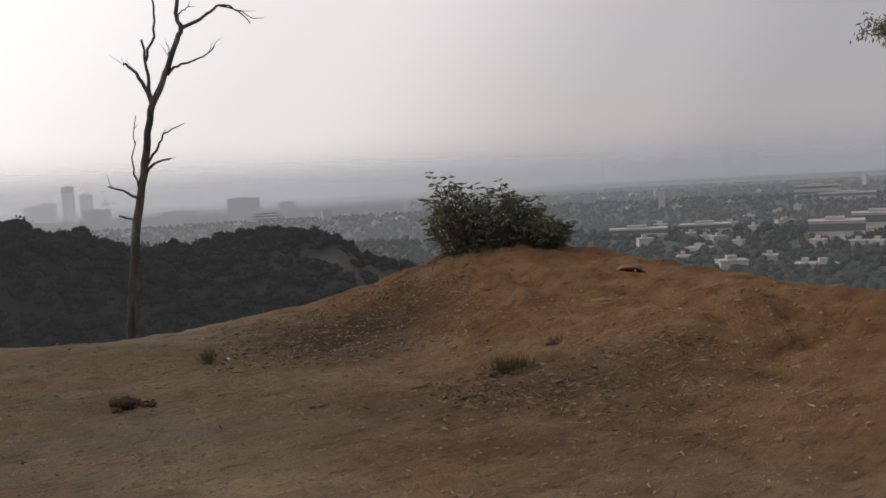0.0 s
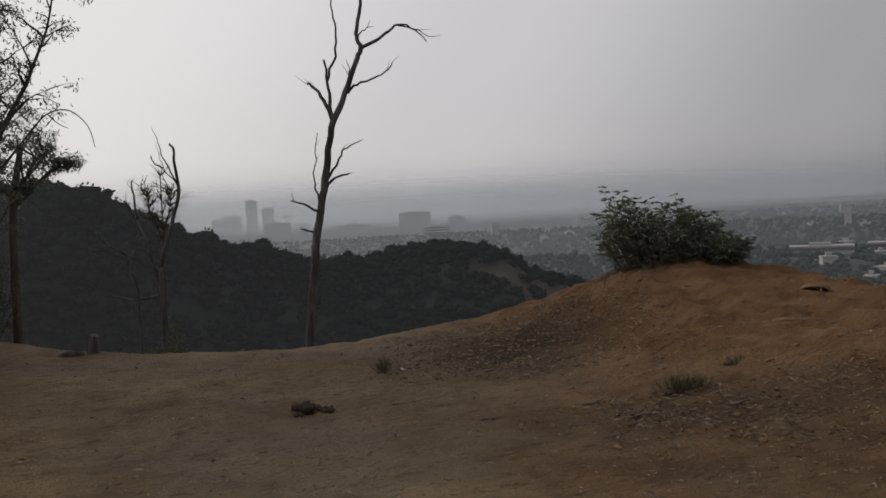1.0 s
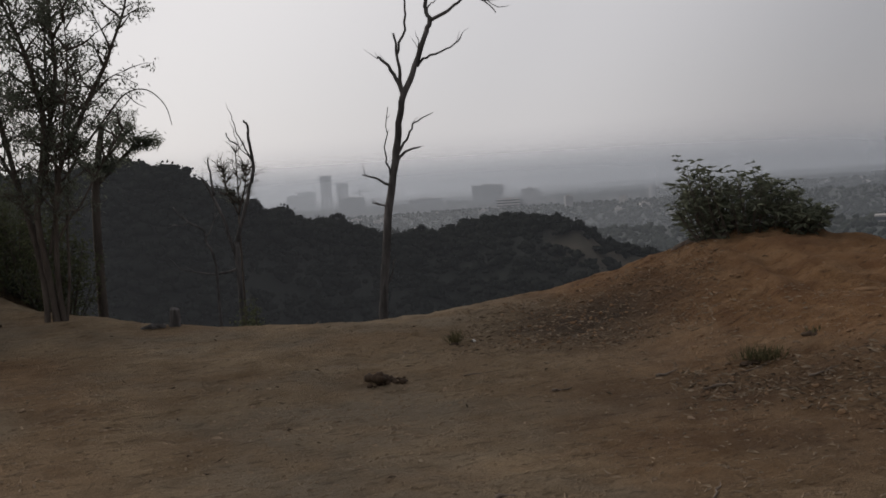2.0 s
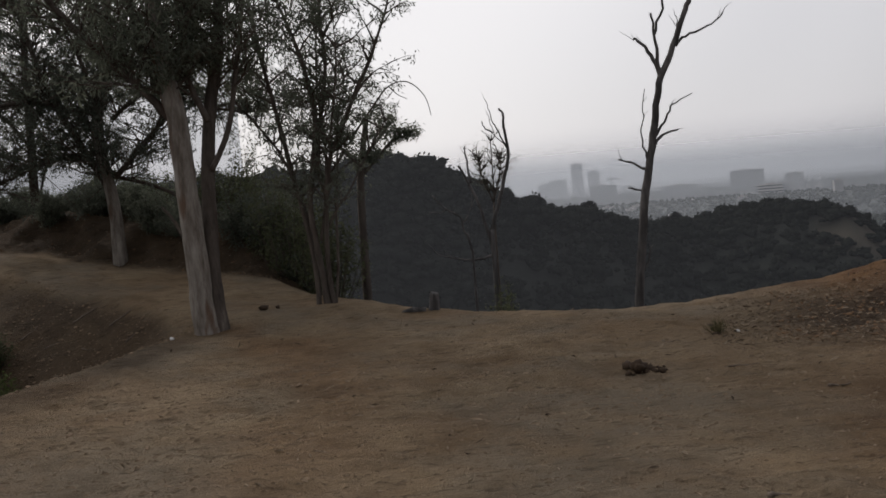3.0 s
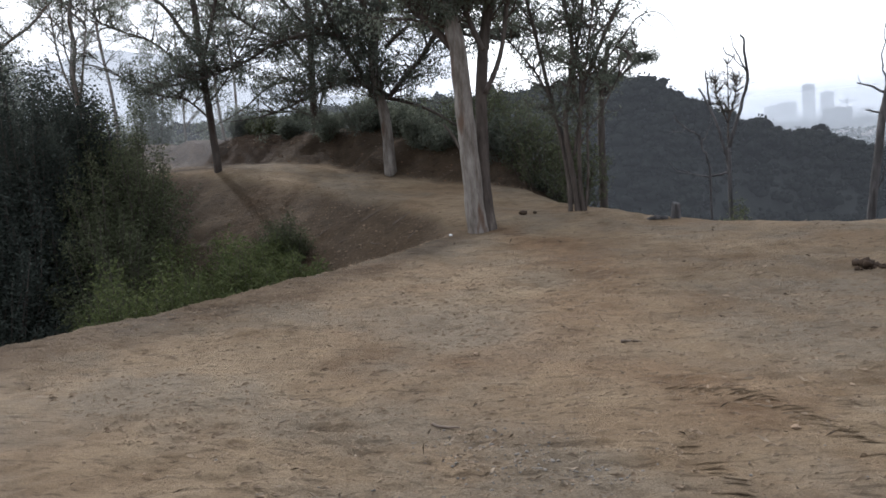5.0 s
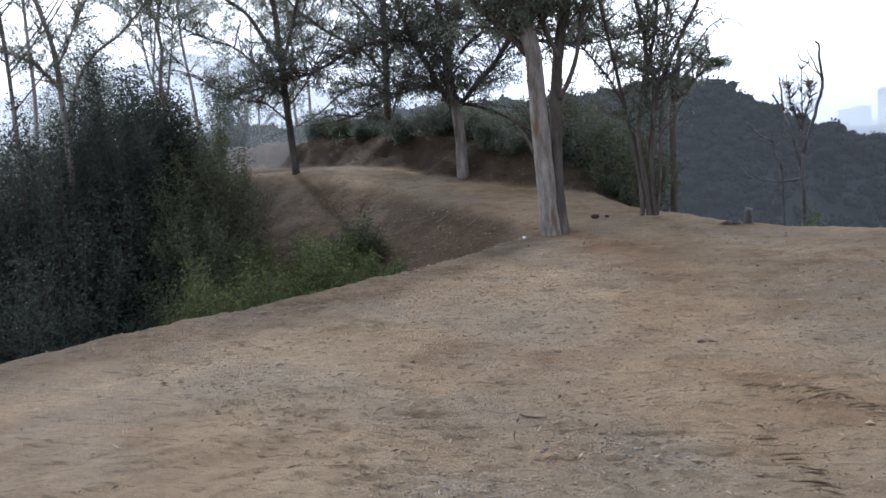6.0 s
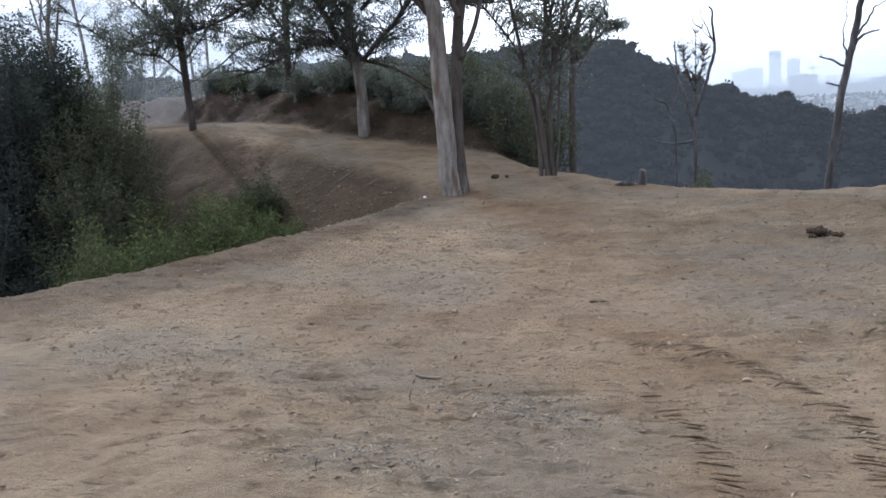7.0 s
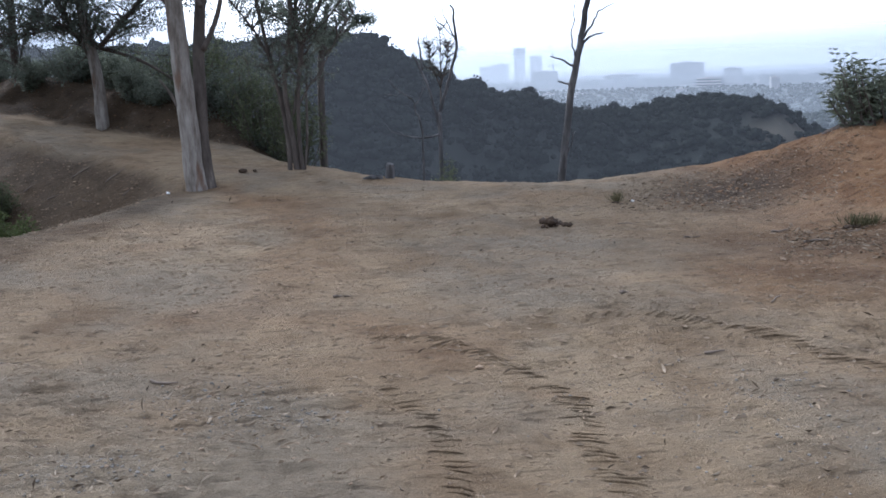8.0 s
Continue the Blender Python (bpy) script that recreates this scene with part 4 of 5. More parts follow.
for k, (x, y, size, high) in enumerate([(-11.4, 10.2, 1.1, 3.1), (-10.6, 9.2, 0.9, 2.8), (-11.9, 11.7, 1.0, 3.0), (-12.9, 12.5, 0.9, 3.4), (-12.2, 10.9, 1.0, 3.3)]):
    shrub("gully_shrub", "grey-green shrub on the gully's slope below the path", (x, y), size, high, 70, 150, 0.07, LEAF_OLIVE, 130 + k, 0.2, 0.15, "shrub", "gully shrubs")
for k, (x, y, size, high) in enumerate([(-8.6, 7.2, 0.6, 1.35), (-8.2, 8.0, 0.65, 1.5), (-7.8, 8.7, 0.6, 1.4), (-8.9, 8.6, 0.8, 2.1), (-7.3, 9.5, 0.55, 1.15), (-8.3, 9.4, 0.7, 1.7), (-9.4, 9.4, 0.8, 2.3), (-7.5, 8.1, 0.45, 0.95), (-8.0, 6.6, 0.4, 0.85), (-7.9, 8.9, 0.6, 1.8), (-8.3, 8.0, 0.6, 2.0), (-8.9, 7.5, 0.6, 2.2), (-9.6, 8.4, 0.8, 2.9), (-8.4, 10.4, 0.6, 1.5), (-9.3, 10.7, 0.7, 1.7), (-7.6, 10.0, 0.45, 1.1), (-10.2, 10.4, 0.7, 2.1), (-8.9, 11.2, 0.5, 1.0)]):
    shrub("green_shrub", "low yellow-green shrub on the slope under the clearing's rim", (x, y), size, high, 60, 110, 0.065, LEAF_GREEN, 160 + k, 0.0, 0.3, "shrub", "green shrubs")
# growth on the bank beyond the path and behind the stems
for k, (x, y, size, high) in enumerate([(-10.2, 17.4, 0.8, 0.9), (-13.4, 18.2, 0.45, 0.75), (-7.2, 16.4, 0.9, 1.6), (-6.2, 15.4, 0.7, 1.3), (-5.4, 14.9, 0.8, 2.2), (-4.6, 14.2, 0.6, 2.2), (-8.2, 17.6, 0.9, 1.6), (-6.9, 17.4, 1.0, 2.2), (-9.4, 18.4, 0.8, 1.2), (-12.3, 17.6, 0.4, 0.7), (-10.6, 18.3, 0.7, 1.1), (-2.0, 14.3, 0.5, 1.9), (-1.6, 14.1, 0.4, 1.35)]):
    shrub("bank_shrub", "dark shrub on the shaded bank beside the path", (x, y), size, high, 44, 75, 0.07, LEAF_OAK if k % 3 == 0 else LEAF_OLIVE, 190 + k, 0.2, 0.25, "shrub", "bank shrubs")
shrub("bank_shrub", "round dusty shrub against the cut slope below the path", (-8.9, 11.6), 0.5, 1.1, 60, 130, 0.055, LEAF_OLIVE, 185, 0.2, 0.05, "shrub", "bank shrubs")
for k in range(16):
    x = -14.5 + 9.3 * k / 15 + crng.uniform(-0.2, 0.2)
    y = 15.9 - 0.34 * (x + 10.6) + crng.uniform(0.7, 2.4)
    shrub("bank_shrub", "low scruffy shrub on the leaf-strewn bank", (x, y), crng.uniform(0.3, 0.6), crng.uniform(0.35, 0.95), 40, 90, 0.06, LEAF_GUM, 400 + k, 0.1, 0.05, "shrub", "bank shrubs", 0.05)
# trees far along the path
for k, (x, y, size, high) in enumerate([(-19.5, 25.0, 1.5, 5.6), (-22.5, 26.5, 1.8, 5.8), (-25.5, 25, 1.7, 6.2), (-17.2, 26.5, 1.4, 5.0), (-20.8, 22.8, 1.1, 5.4), (-28, 22, 2, 7.2), (-24.5, 20.5, 1.3, 6.2), (-14.5, 27, 1.3, 4.6)]):
    shrub("far_tree", "hazy grey-green tree further along the ridge path", (x, y), size, high, 60, 130, 0.11, LEAF_GUM, 220 + k, 0.2, 0.25, "tree", "far trees")
gum_tree("pine", "dark flat-topped pine on the slope behind the slender stems", (-5.1, 18.0), [
    (None, 0.1, 0.05, 0.0, 0.3, [(0.0, -4.0), (0.05, 1.0), (0.15, 2.2), (0.3, 3.0)]),
    (None, 0.04, 0.02, 0.1, 1, [(0.1, 1.9), (0.4, 2.2), (0.7, 2.5), (0.9, 2.6)]),
    (None, 0.04, 0.02, -0.1, 1, [(0.12, 2.2), (0.5, 2.6), (0.75, 2.9)]),
    (None, 0.04, 0.02, 0.1, 1, [(0.1, 2.2), (-0.4, 2.6), (-0.8, 2.8)]),
], BARK_DARK, 11, 60, 40, 0.09, 1.9, 0.4, leaf_mat=LEAF_GUM, droop=-0.1, extra=0)
gum_tree("young_tree", "small leafy tree behind the forked dead one", (-2.62, 18.9), [
    (None, 0.025, 0.01, 0.0, 0.6, [(0.0, -3.5), (0.02, 0.6), (0.05, 1.4), (0.06, 2.4)]),
    (None, 0.02, 0.008, 0.1, 1, [(0.03, 1.2), (-0.15, 1.7), (-0.22, 2.1)]),
    (None, 0.02, 0.008, -0.1, 1, [(0.03, 1.2), (0.18, 1.7), (0.25, 2.1)]),
], BARK_DARK, 12, 120, 7, 0.042, 1.3, 0.32, droop=0.1, extra=0)


# ---- scrub on the far hills ----
def hill_scrub():
    rng = random.Random(7)
    b = Build()
    pts = []
    while len(pts) < 8000:
        az = rng.uniform(-42, 21)
        rh = float(np.interp(az, [-90, -9, -4, 5, 30], [230, 230, 270, 330, 330]))
        pts.append((az, rh * (1.02 - 0.5 * rng.random() ** 1.7)))
    az, r = np.radians([p[0] for p in pts]), np.array([p[1] for p in pts])
    x, y = r * np.sin(az), r * np.cos(az)
    z, _, _, _, _, bare = land(x, y)
    for i in range(len(pts)):
        if bare[i] > 0.35 and rng.random() < 0.8:
            continue
        s = rng.uniform(0.8, 1.7) * (1.6 if rng.random() < 0.15 else 1)
        for _ in range(4):
            a = Vector((rng.gauss(0, 0.6), rng.gauss(0, 0.6), rng.uniform(0.0, 0.7))) * s
            q = s * rng.uniform(0.5, 0.9)
            p = Vector((x[i], y[i], z[i])) + a
            b.lump(p, q, rng, 0.75, 0.3)
            for _ in range(5):
                u = Vector((rng.gauss(0, 1), rng.gauss(0, 1), abs(rng.gauss(0, 1)))).normalized()
                b.leaf(p + u * (q * 0.75), u + Vector((rng.uniform(-1, 1), rng.uniform(-1, 1), 0)), q * 0.5, q * 0.35, rng)
    for _ in range(150):
        a = radians(rng.uniform(-40, 17))
        rh = float(np.interp(math.degrees(a), [-90, -9, -4, 5, 30], [230, 230, 270, 330, 330])) * rng.uniform(0.95, 1.0)
        px, py = rh * math.sin(a), rh * math.cos(a)
        pz = ground_at(px, py)
        s = rng.uniform(1.0, 2.4)
        for _ in range(9):
            q = Vector((rng.gauss(0, 0.6), rng.gauss(0, 0.6), rng.uniform(0.0, 0.9))) * s
            k = s * rng.uniform(0.4, 0.7)
            b.lump(Vector((px, py, pz)) + q, k, rng, 0.85, 0.3)
            for _ in range(9):
                u = Vector((rng.gauss(0, 1), rng.gauss(0, 1), rng.gauss(0.3, 1))).normalized()
                b.leaf(Vector((px, py, pz)) + q + u * (k * 0.8), u + Vector((rng.uniform(-1, 1), rng.uniform(-1, 1), 0)), 0.6, 0.4, rng)
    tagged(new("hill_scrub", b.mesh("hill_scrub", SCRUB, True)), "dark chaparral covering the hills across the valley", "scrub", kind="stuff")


hill_scrub()


def ridge_tree(label, az, r, high, wide, seed):
    rng = random.Random(seed)
    x, y = r * math.sin(radians(az)), r * math.cos(radians(az))
    tree = thing("ridge_tree", label, "tree", (x, y, ground_at(x, y)), "ridge trees")
    t, c = Build(), Build()
    t.tube([(0, 0, -1), (0.1, 0, high * 0.4), (0, 0, high * 0.8)], [0.25, 0.2, 0.08], 6)
    for _ in range(900 if wide > 1 else 60):
        u = Vector((rng.gauss(0, 1), rng.gauss(0, 1), rng.gauss(0, 1))).normalized() * rng.uniform(0.4, 1.0)
        c.leaf(Vector((u.x * wide, u.y * wide, high * (0.62 + 0.38 * u.z))), u + Vector((0, 0, rng.uniform(-0.5, 1))), 0.6, 0.35, rng)
    part("trunk", t, BARK_DARK, tree)
    part("crown", c, SCRUB, tree, kind="stuff")


ridge_tree("dark round tree standing alone on the far ridge", 3.0, 326, 5.2, 1.9, 1)
ridge_tree("thin bare tree on the far ridge", 1.3, 318, 5.0, 0.7, 2)
ridge_tree("thin bare tree on the far ridge", 1.55, 319, 4.0, 0.7, 3)
ridge_tree("dark round tree standing on the far ridge", -1.9, 290, 4.4, 2.2, 4)


def slope_scrub():
    """Growth on the near slopes under the crest."""
    rng = random.Random(9)
    b = Build()
    n = 1500
    az = np.radians([rng.uniform(-26, 24) for _ in range(n)])
    r = np.array([rng.uniform(17, 75) for _ in range(n)])
    x, y = r * np.sin(az), r * np.cos(az)
    z = land(x, y)[0]
    for i in range(n):
        s = rng.uniform(0.3, 0.9) * min(1.0, 0.12 + r[i] / 60)
        for _ in range(26):
            a = Vector((rng.gauss(0, 0.5), rng.gauss(0, 0.5), abs(rng.gauss(0, 0.5)))) * s
            b.leaf(Vector((x[i], y[i], z[i])) + a, Vector((rng.uniform(-1, 1), rng.uniform(-1, 1), rng.uniform(-0.3, 1))), s * 0.45, s * 0.2, rng)
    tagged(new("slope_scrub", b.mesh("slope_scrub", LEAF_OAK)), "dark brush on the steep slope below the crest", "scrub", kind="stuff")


slope_scrub()


# ---- the city on the plain ----
def building(label, az, dist, width, depth, high, wall, bands=0, roof=True, group="city buildings", turn=0.0, category="building"):
    a = radians(az)
    at = (dist * math.sin(a), dist * math.cos(a), SHELF)
    ob = thing("building", label, category, at, group)
    ob.rotation_euler = (0, 0, -a + radians(turn))
    b = Build()
    b.box(-width / 2, -depth / 2, -2, width / 2, depth / 2, high)
    walls = part("wall", b, wall, ob)
    if roof:
        r = Build()
        r.box(-width / 2 - 0.4, -depth / 2 - 0.4, high, width / 2 + 0.4, depth / 2 + 0.4, high + 0.8)
        top = part("roof", r, ROOF, ob)
        r = Build()
        r.box(-width * 0.2, -depth * 0.2, high + 0.8, width * 0.15, depth * 0.2, high + 3.2)
        part("rooftop_unit", r, ROOF, top)
    for k in range(bands):
        w = Build()
        z = high * (k + 0.5) / bands
        w.box(-width / 2 - 0.3, -depth / 2 - 0.3, z, width / 2 + 0.3, depth / 2 + 0.3, z + high / bands * 0.4)
        part("window_band", w, GLASS_DARK, walls)
    return ob


building("slim pale office tower standing highest in the haze", -2.45, 2950, 34, 34, 97, GREY_WALL, 20)
building("second office tower beside the tallest one", -1.5, 2980, 36, 36, 72, GREY_WALL, 15)
building("broad office block at the foot of the towers", -3.6, 2900, 52, 40, 52, GREY_WALL, 9)
building("low office block beside the towers", -4.4, 2950, 40, 40, 44, GREY_WALL, 8)
building("wide dark office slab alone on the plain", 7.1, 2300, 74, 40, 43, GREY_WALL, 10)
building("grey block in front of the towers", -1.0, 2300, 60, 40, 34, GREY_WALL, 6)
building("grey block near the slab", 3.4, 2000, 66, 40, 26, GREY_WALL, 5)
building("pale square apartment block", 9.6, 2000, 34, 34, 32, WHITE_WALL, 6)
building("pale low block on the plain", 8.3, 1900, 44, 30, 16, WHITE_WALL, 3)
building("long white flat-roofed warehouse row", 30.2, 900, 52, 24, 7, WHITE_WALL, 1)
building("long white flat-roofed warehouse row", 34.0, 930, 46, 24, 7, WHITE_WALL, 1)
building("big pale hall with a flat roof", 41.0, 800, 40, 30, 14, WHITE_WALL, 1)
building("big pale hall with a flat roof", 43.2, 900, 44, 30, 14, WHITE_WALL, 1)
building("white low complex far out on the plain", 40.0, 1750, 70, 36, 18, WHITE_WALL, 2)
building("white low complex far out on the plain", 41.6, 1600, 80, 30, 9, WHITE_WALL, 1)
building("small white church-like block with a thin tower", 31.6, 1500, 10, 10, 26, WHITE_WALL, 0)
for k in range(105):
    az = crng.uniform(-6, 47)
    dist = 560 + 2600 * crng.random() ** 1.5
    low = crng.random() < 0.9 or dist < 1500
    building("pale low building among trees on the plain", az, dist, crng.uniform(7, 18), crng.uniform(7, 13), crng.uniform(3, 6) if low else crng.uniform(10, 22), WHITE_WALL if crng.random() < 0.7 else GREY_WALL, 0, turn=crng.uniform(-25, 25))


def tower_crane(az, dist, high):
    a = radians(az)
    crane = thing("tower_crane", "pale tower crane beside the office towers", "crane", (dist * math.sin(a), dist * math.cos(a), SHELF))
    for name, size in (("mast", (-1.3, -1.3, 0, 1.3, 1.3, high)), ("jib", (-12, -1, high - 7, 28, 1, high - 4.8)), ("counterweight", (-12, -1.6, high - 11, -8, 1.6, high - 7)), ("cab", (-2.2, -2.2, high - 11, 2.2, 2.2, high - 7))):
        b = Build()
        b.box(*size)
        part(name, b, GREY_WALL, crane)


tower_crane(-0.5, 2650, 52)


def plain_trees():
    rng = random.Random(17)
    b = Build()
    for _ in range(15000):
        a = radians(rng.uniform(-8, 48))
        r = 470 + 2700 * rng.random() ** 1.4
        s = rng.uniform(1.6, 3.8)
        b.lump((r * math.sin(a), r * math.cos(a), SHELF + s * 0.7), s, rng, 0.9, 0.4)
    tagged(new("plain_trees", b.mesh("plain_trees", CITY_TREES)), "dark street trees spread over the city plain", "trees", kind="stuff")


plain_trees()


# ---- small things on the ground ----
def dung_pile():
    rng = random.Random(5)
    x, y = -0.05, 7.66
    z = ground_at(x, y)
    pile = thing("dung_pile", "small heap of dark brown dung lumps on the dirt", "dung", (x, y, z))
    for k in range(26):
        b = Build()
        a = rng.uniform(0, 6.28)
        u = abs(rng.gauss(0, 0.1))
        big = k < 7
        px, py = (rng.gauss(-0.02, 0.05), rng.gauss(0, 0.05)) if big else (math.cos(a) * u + 0.08, math.sin(a) * u)
        s = rng.uniform(0.045, 0.068) if big else rng.uniform(0.012, 0.032)
        b.lump((px, py, s * 0.5 + (0.03 if big and k > 3 else 0)), s, rng, 0.8, 0.3)
        part("lump", b, DUNG, pile, smooth=True)


dung_pile()


def grass_tuft(label, x, y, size, n, seed, high):
    rng = random.Random(seed)
    tuft = thing("grass_tuft", label, "grass", (x, y, ground_at(x, y) - 0.01), "grass tufts")
    b = Build()
    for _ in range(n):
        p = Vector((rng.gauss(0, size), rng.gauss(0, size * 0.6), 0))
        d = Vector((rng.gauss(0, 0.4) + p.x, rng.gauss(0, 0.4), 1))
        b.leaf(p, d, high * rng.uniform(0.5, 1.2), 0.008, rng)
    part("grass_mass", b, GRASS, tuft, kind="stuff")
    r = Build()
    for _ in range(14):
        s = rng.uniform(0.02, 0.05)
        r.lump((rng.gauss(0, size), rng.gauss(0, size * 0.6), -0.005), s, rng, 0.5)
    part("soil", r, DUNG, tuft, kind="stuff")


grass_tuft("upright green grass tuft at the mound's foot", 0.68, 9.3, 0.035, 90, 3, 0.16)
grass_tuft("dark low grass clump on the mound's flank", 2.84, 7.05, 0.085, 260, 4, 0.13)
grass_tuft("small dark weed on the mound's flank", 3.42, 7.35, 0.05, 60, 6, 0.05)


def stick(x, y, length, turn, r=0.008, seed=0, label="thin dry stick lying on the dirt", mat_=None):
    rng = random.Random(seed)
    c, s = math.cos(radians(turn)), math.sin(radians(turn))
    pts = []
    for k in range(6):
        u = (k / 5 - 0.5) * length
        w = rng.uniform(-0.04, 0.04) * length
        px, py = x + c * u - s * w, y + s * u + c * w
        pts.append((px - x, py - y, ground_at(px, py) + r * 0.9))
    b = Build()
    b.tube(pts, [r * (1 - 0.12 * k) for k in range(6)], 6)
    ob = new("stick", b.mesh("stick", mat_ or STICK, True))
    ob.location = (x, y, 0)
    tagged(ob, label, "stick", "sticks")


for k, (x, y, ln, tn) in enumerate([(0.72, 7.7, 0.24, 8), (1.25, 6.9, 0.16, 14), (2.3, 6.5, 0.3, 25), (2.75, 6.9, 0.3, 30), (3.0, 6.4, 0.22, 10), (2.1, 7.1, 0.25, 35), (0.25, 9.1, 0.2, -20), (-5.8, 10.1, 0.12, 80), (-1.6, 4.6, 0.14, 10), (-3.3, 3.0, 0.12, 20), (0.9, 3.2, 0.13, 25), (0.5, 4.6, 0.14, 40), (1.5, 4.4, 0.2, 60), (-2.2, 2.7, 0.16, 0)]):
    stick(x, y, ln, tn, 0.006 + 0.004 * (k % 3), 50 + k)


for k, (x, y, ln, tn) in enumerate([(-7.6, 12.3, 0.34, 25), (-6.9, 12.0, 0.3, 40), (-7.9, 11.9, 0.22, 10), (-8.5, 12.3, 0.25, 55), (-7.2, 11.6, 0.2, -15), (-6.5, 11.5, 0.16, 60)]):
    stick(x, y, ln, tn, 0.014 - 0.001 * k, 80 + k, "dark dead twig caught on the cut slope")


def rock(x, y, s, label, mat_=None, seed=0):
    rng = random.Random(seed)
    b = Build()
    b.lump((0, 0, s * 0.25), s, rng, 0.6, 0.3)
    ob = new("rock", b.mesh("rock", mat_ or STONE))
    ob.location = (x, y, ground_at(x, y))
    tagged(ob, label, "rock", "rocks")


rock(-4.8, 11.9, 0.07, "dark stone lying at the path's far edge", DUNG, 1)
rock(-4.65, 12.0, 0.04, "dark stone lying at the path's far edge", DUNG, 2)
rock(0.86, 9.35, 0.03, "small white stone at the mound's foot", CHALK, 3)
rock(-5.42, 10.5, 0.035, "small pale stone at the big trunk's root", CHALK, 4)
for k in range(12):
    rock(crng.uniform(-5, 4), crng.uniform(2.0, 9.5), crng.uniform(0.012, 0.03), "small clod of earth on the clearing", CLOD, 10 + k)


def stump():
    x, y = -2.5, 11.72
    ob = thing("stump", "short weathered tree stump standing at the crest", "stump", (x, y, ground_at(x, y)))
    b = Build()
    b.tube([(0, 0, -0.3), (0, 0, 0.0), (0.01, 0, 0.1), (0.015, 0, 0.2), (0.02, 0, 0.22)], [0.095, 0.075, 0.066, 0.062, 0.045], 12, 0.08, random.Random(3))
    part("trunk", b, DEAD_WOOD, ob)
    b = Build()
    b.tube([(-0.1, -0.05, 0), (-0.25, -0.1, 0.03), (-0.38, -0.1, 0.01)], [0.05, 0.04, 0.015], 7)
    part("root", b, DEAD_WOOD, ob)


stump()


def scatter(name, label, category, n, seed, spots, draw, material):
    rng = random.Random(seed)
    b = Build()
    xy = [spots(rng) for _ in range(n)]
    z = land(np.array([p[0] for p in xy]), np.array([p[1] for p in xy]))[0]
    for (x, y), h in zip(xy, z):
        draw(b, Vector((x, y, float(h))), rng)
    tagged(new(name, b.mesh(name, material)), label, category, kind="stuff")


def polar(rng, a0, a1, r0, r1):
    a, r = radians(rng.uniform(a0, a1)), math.sqrt(rng.uniform(r0 * r0, r1 * r1))
    return r * math.sin(a), r * math.cos(a)


def draw_pebble(b, p, rng):
    b.lump(p, min(0.003 + rng.expovariate(400), 0.011), rng, 0.6)


def draw_leaf(b, p, rng):
    b.leaf(p + Vector((0, 0, 0.006)), Vector((rng.uniform(-1, 1), rng.uniform(-1, 1), rng.uniform(-0.05, 0.25))), rng.uniform(0.03, 0.09), rng.uniform(0.008, 0.02), rng)


def clear_spot(rng):
    while True:
        x, y = rng.uniform(-7.5, 6.5), rng.uniform(0.3, 12)
        if x > -7.6 + 0.17 * y and math.hypot(x, y) < 12.2:
            return x, y


scatter("pebbles", "pebbles and crumbs of soil strewn over the clearing", "pebbles", 5000, 21, clear_spot, draw_pebble, CLOD)
scatter("leaf_litter", "fallen dry leaves and bark bits on the dirt", "leaf litter", 1000, 22, clear_spot, draw_leaf, LITTER)
def draw_clod(b, p, rng):
    b.lump(p, min(0.005 + rng.expovariate(190), 0.03), rng, 0.6)


scatter("clods", "loose crumbling clods of soil on the mound's flank", "soil clods", 2600, 24, lambda g: polar(g, *((7, 21, 8.8, 11.9) if g.random() < 0.6 else (18, 45, 5.6, 8.5))), draw_clod, CLOD_ORANGE)
scatter("leaf_litter", "dark drift of dry leaves along the mound's foot", "leaf litter", 2600, 23, lambda g: polar(g, *((4, 20, 8.6, 11.4) if g.random() < 0.7 else (17, 34, 6.2, 7.6))), draw_leaf, LITTER)


def gravel_spot(rng):
    x, y, s = rng.choice(((-1.8, 2.45, 0.28), (-1.42, 2.15, 0.22), (-2.05, 1.5, 0.2), (0.9, 2.6, 0.5), (1.3, 1.8, 0.5)))
    return rng.gauss(x, s), rng.gauss(y, s * 0.7)


scatter("pebbles", "loose dark gravel gathered in patches on the clearing", "gravel", 1500, 27, gravel_spot, draw_pebble, GRAVEL)
scatter("leaf_litter", "bits of bark and dry leaves among the loose gravel", "leaf litter", 110, 28, gravel_spot, draw_leaf, LITTER)


def bank_spot(rng):
    while True:
        x, y = rng.uniform(-11, -5.3), rng.uniform(7.5, 14.5)
        if 0 < rim_distance(np.array([x]), np.array([y]))[0] < 2.0:
            return x, y


scatter("clods", "clods and stones caught on the cut slope below the path", "soil clods", 2600, 25, bank_spot, draw_clod, CLOD)
scatter("leaf_litter", "dry leaves and twigs caught on the cut slope below the path", "leaf litter", 900, 26, bank_spot, draw_leaf, LITTER)


def far_bank_spot(rng):
    x = rng.uniform(-14.5, -5)
    return x, 16.3 - 0.34 * (x + 10.6) + rng.uniform(-0.4, 1.4)


scatter("clods", "clods and roots showing on the bank beyond the path", "soil clods", 1500, 29, far_bank_spot, draw_clod, CLOD_ORANGE)
scatter("leaf_litter", "dry leaves and bark strips covering the bank beyond the path", "leaf litter", 1800, 30, far_bank_spot, draw_leaf, LITTER)


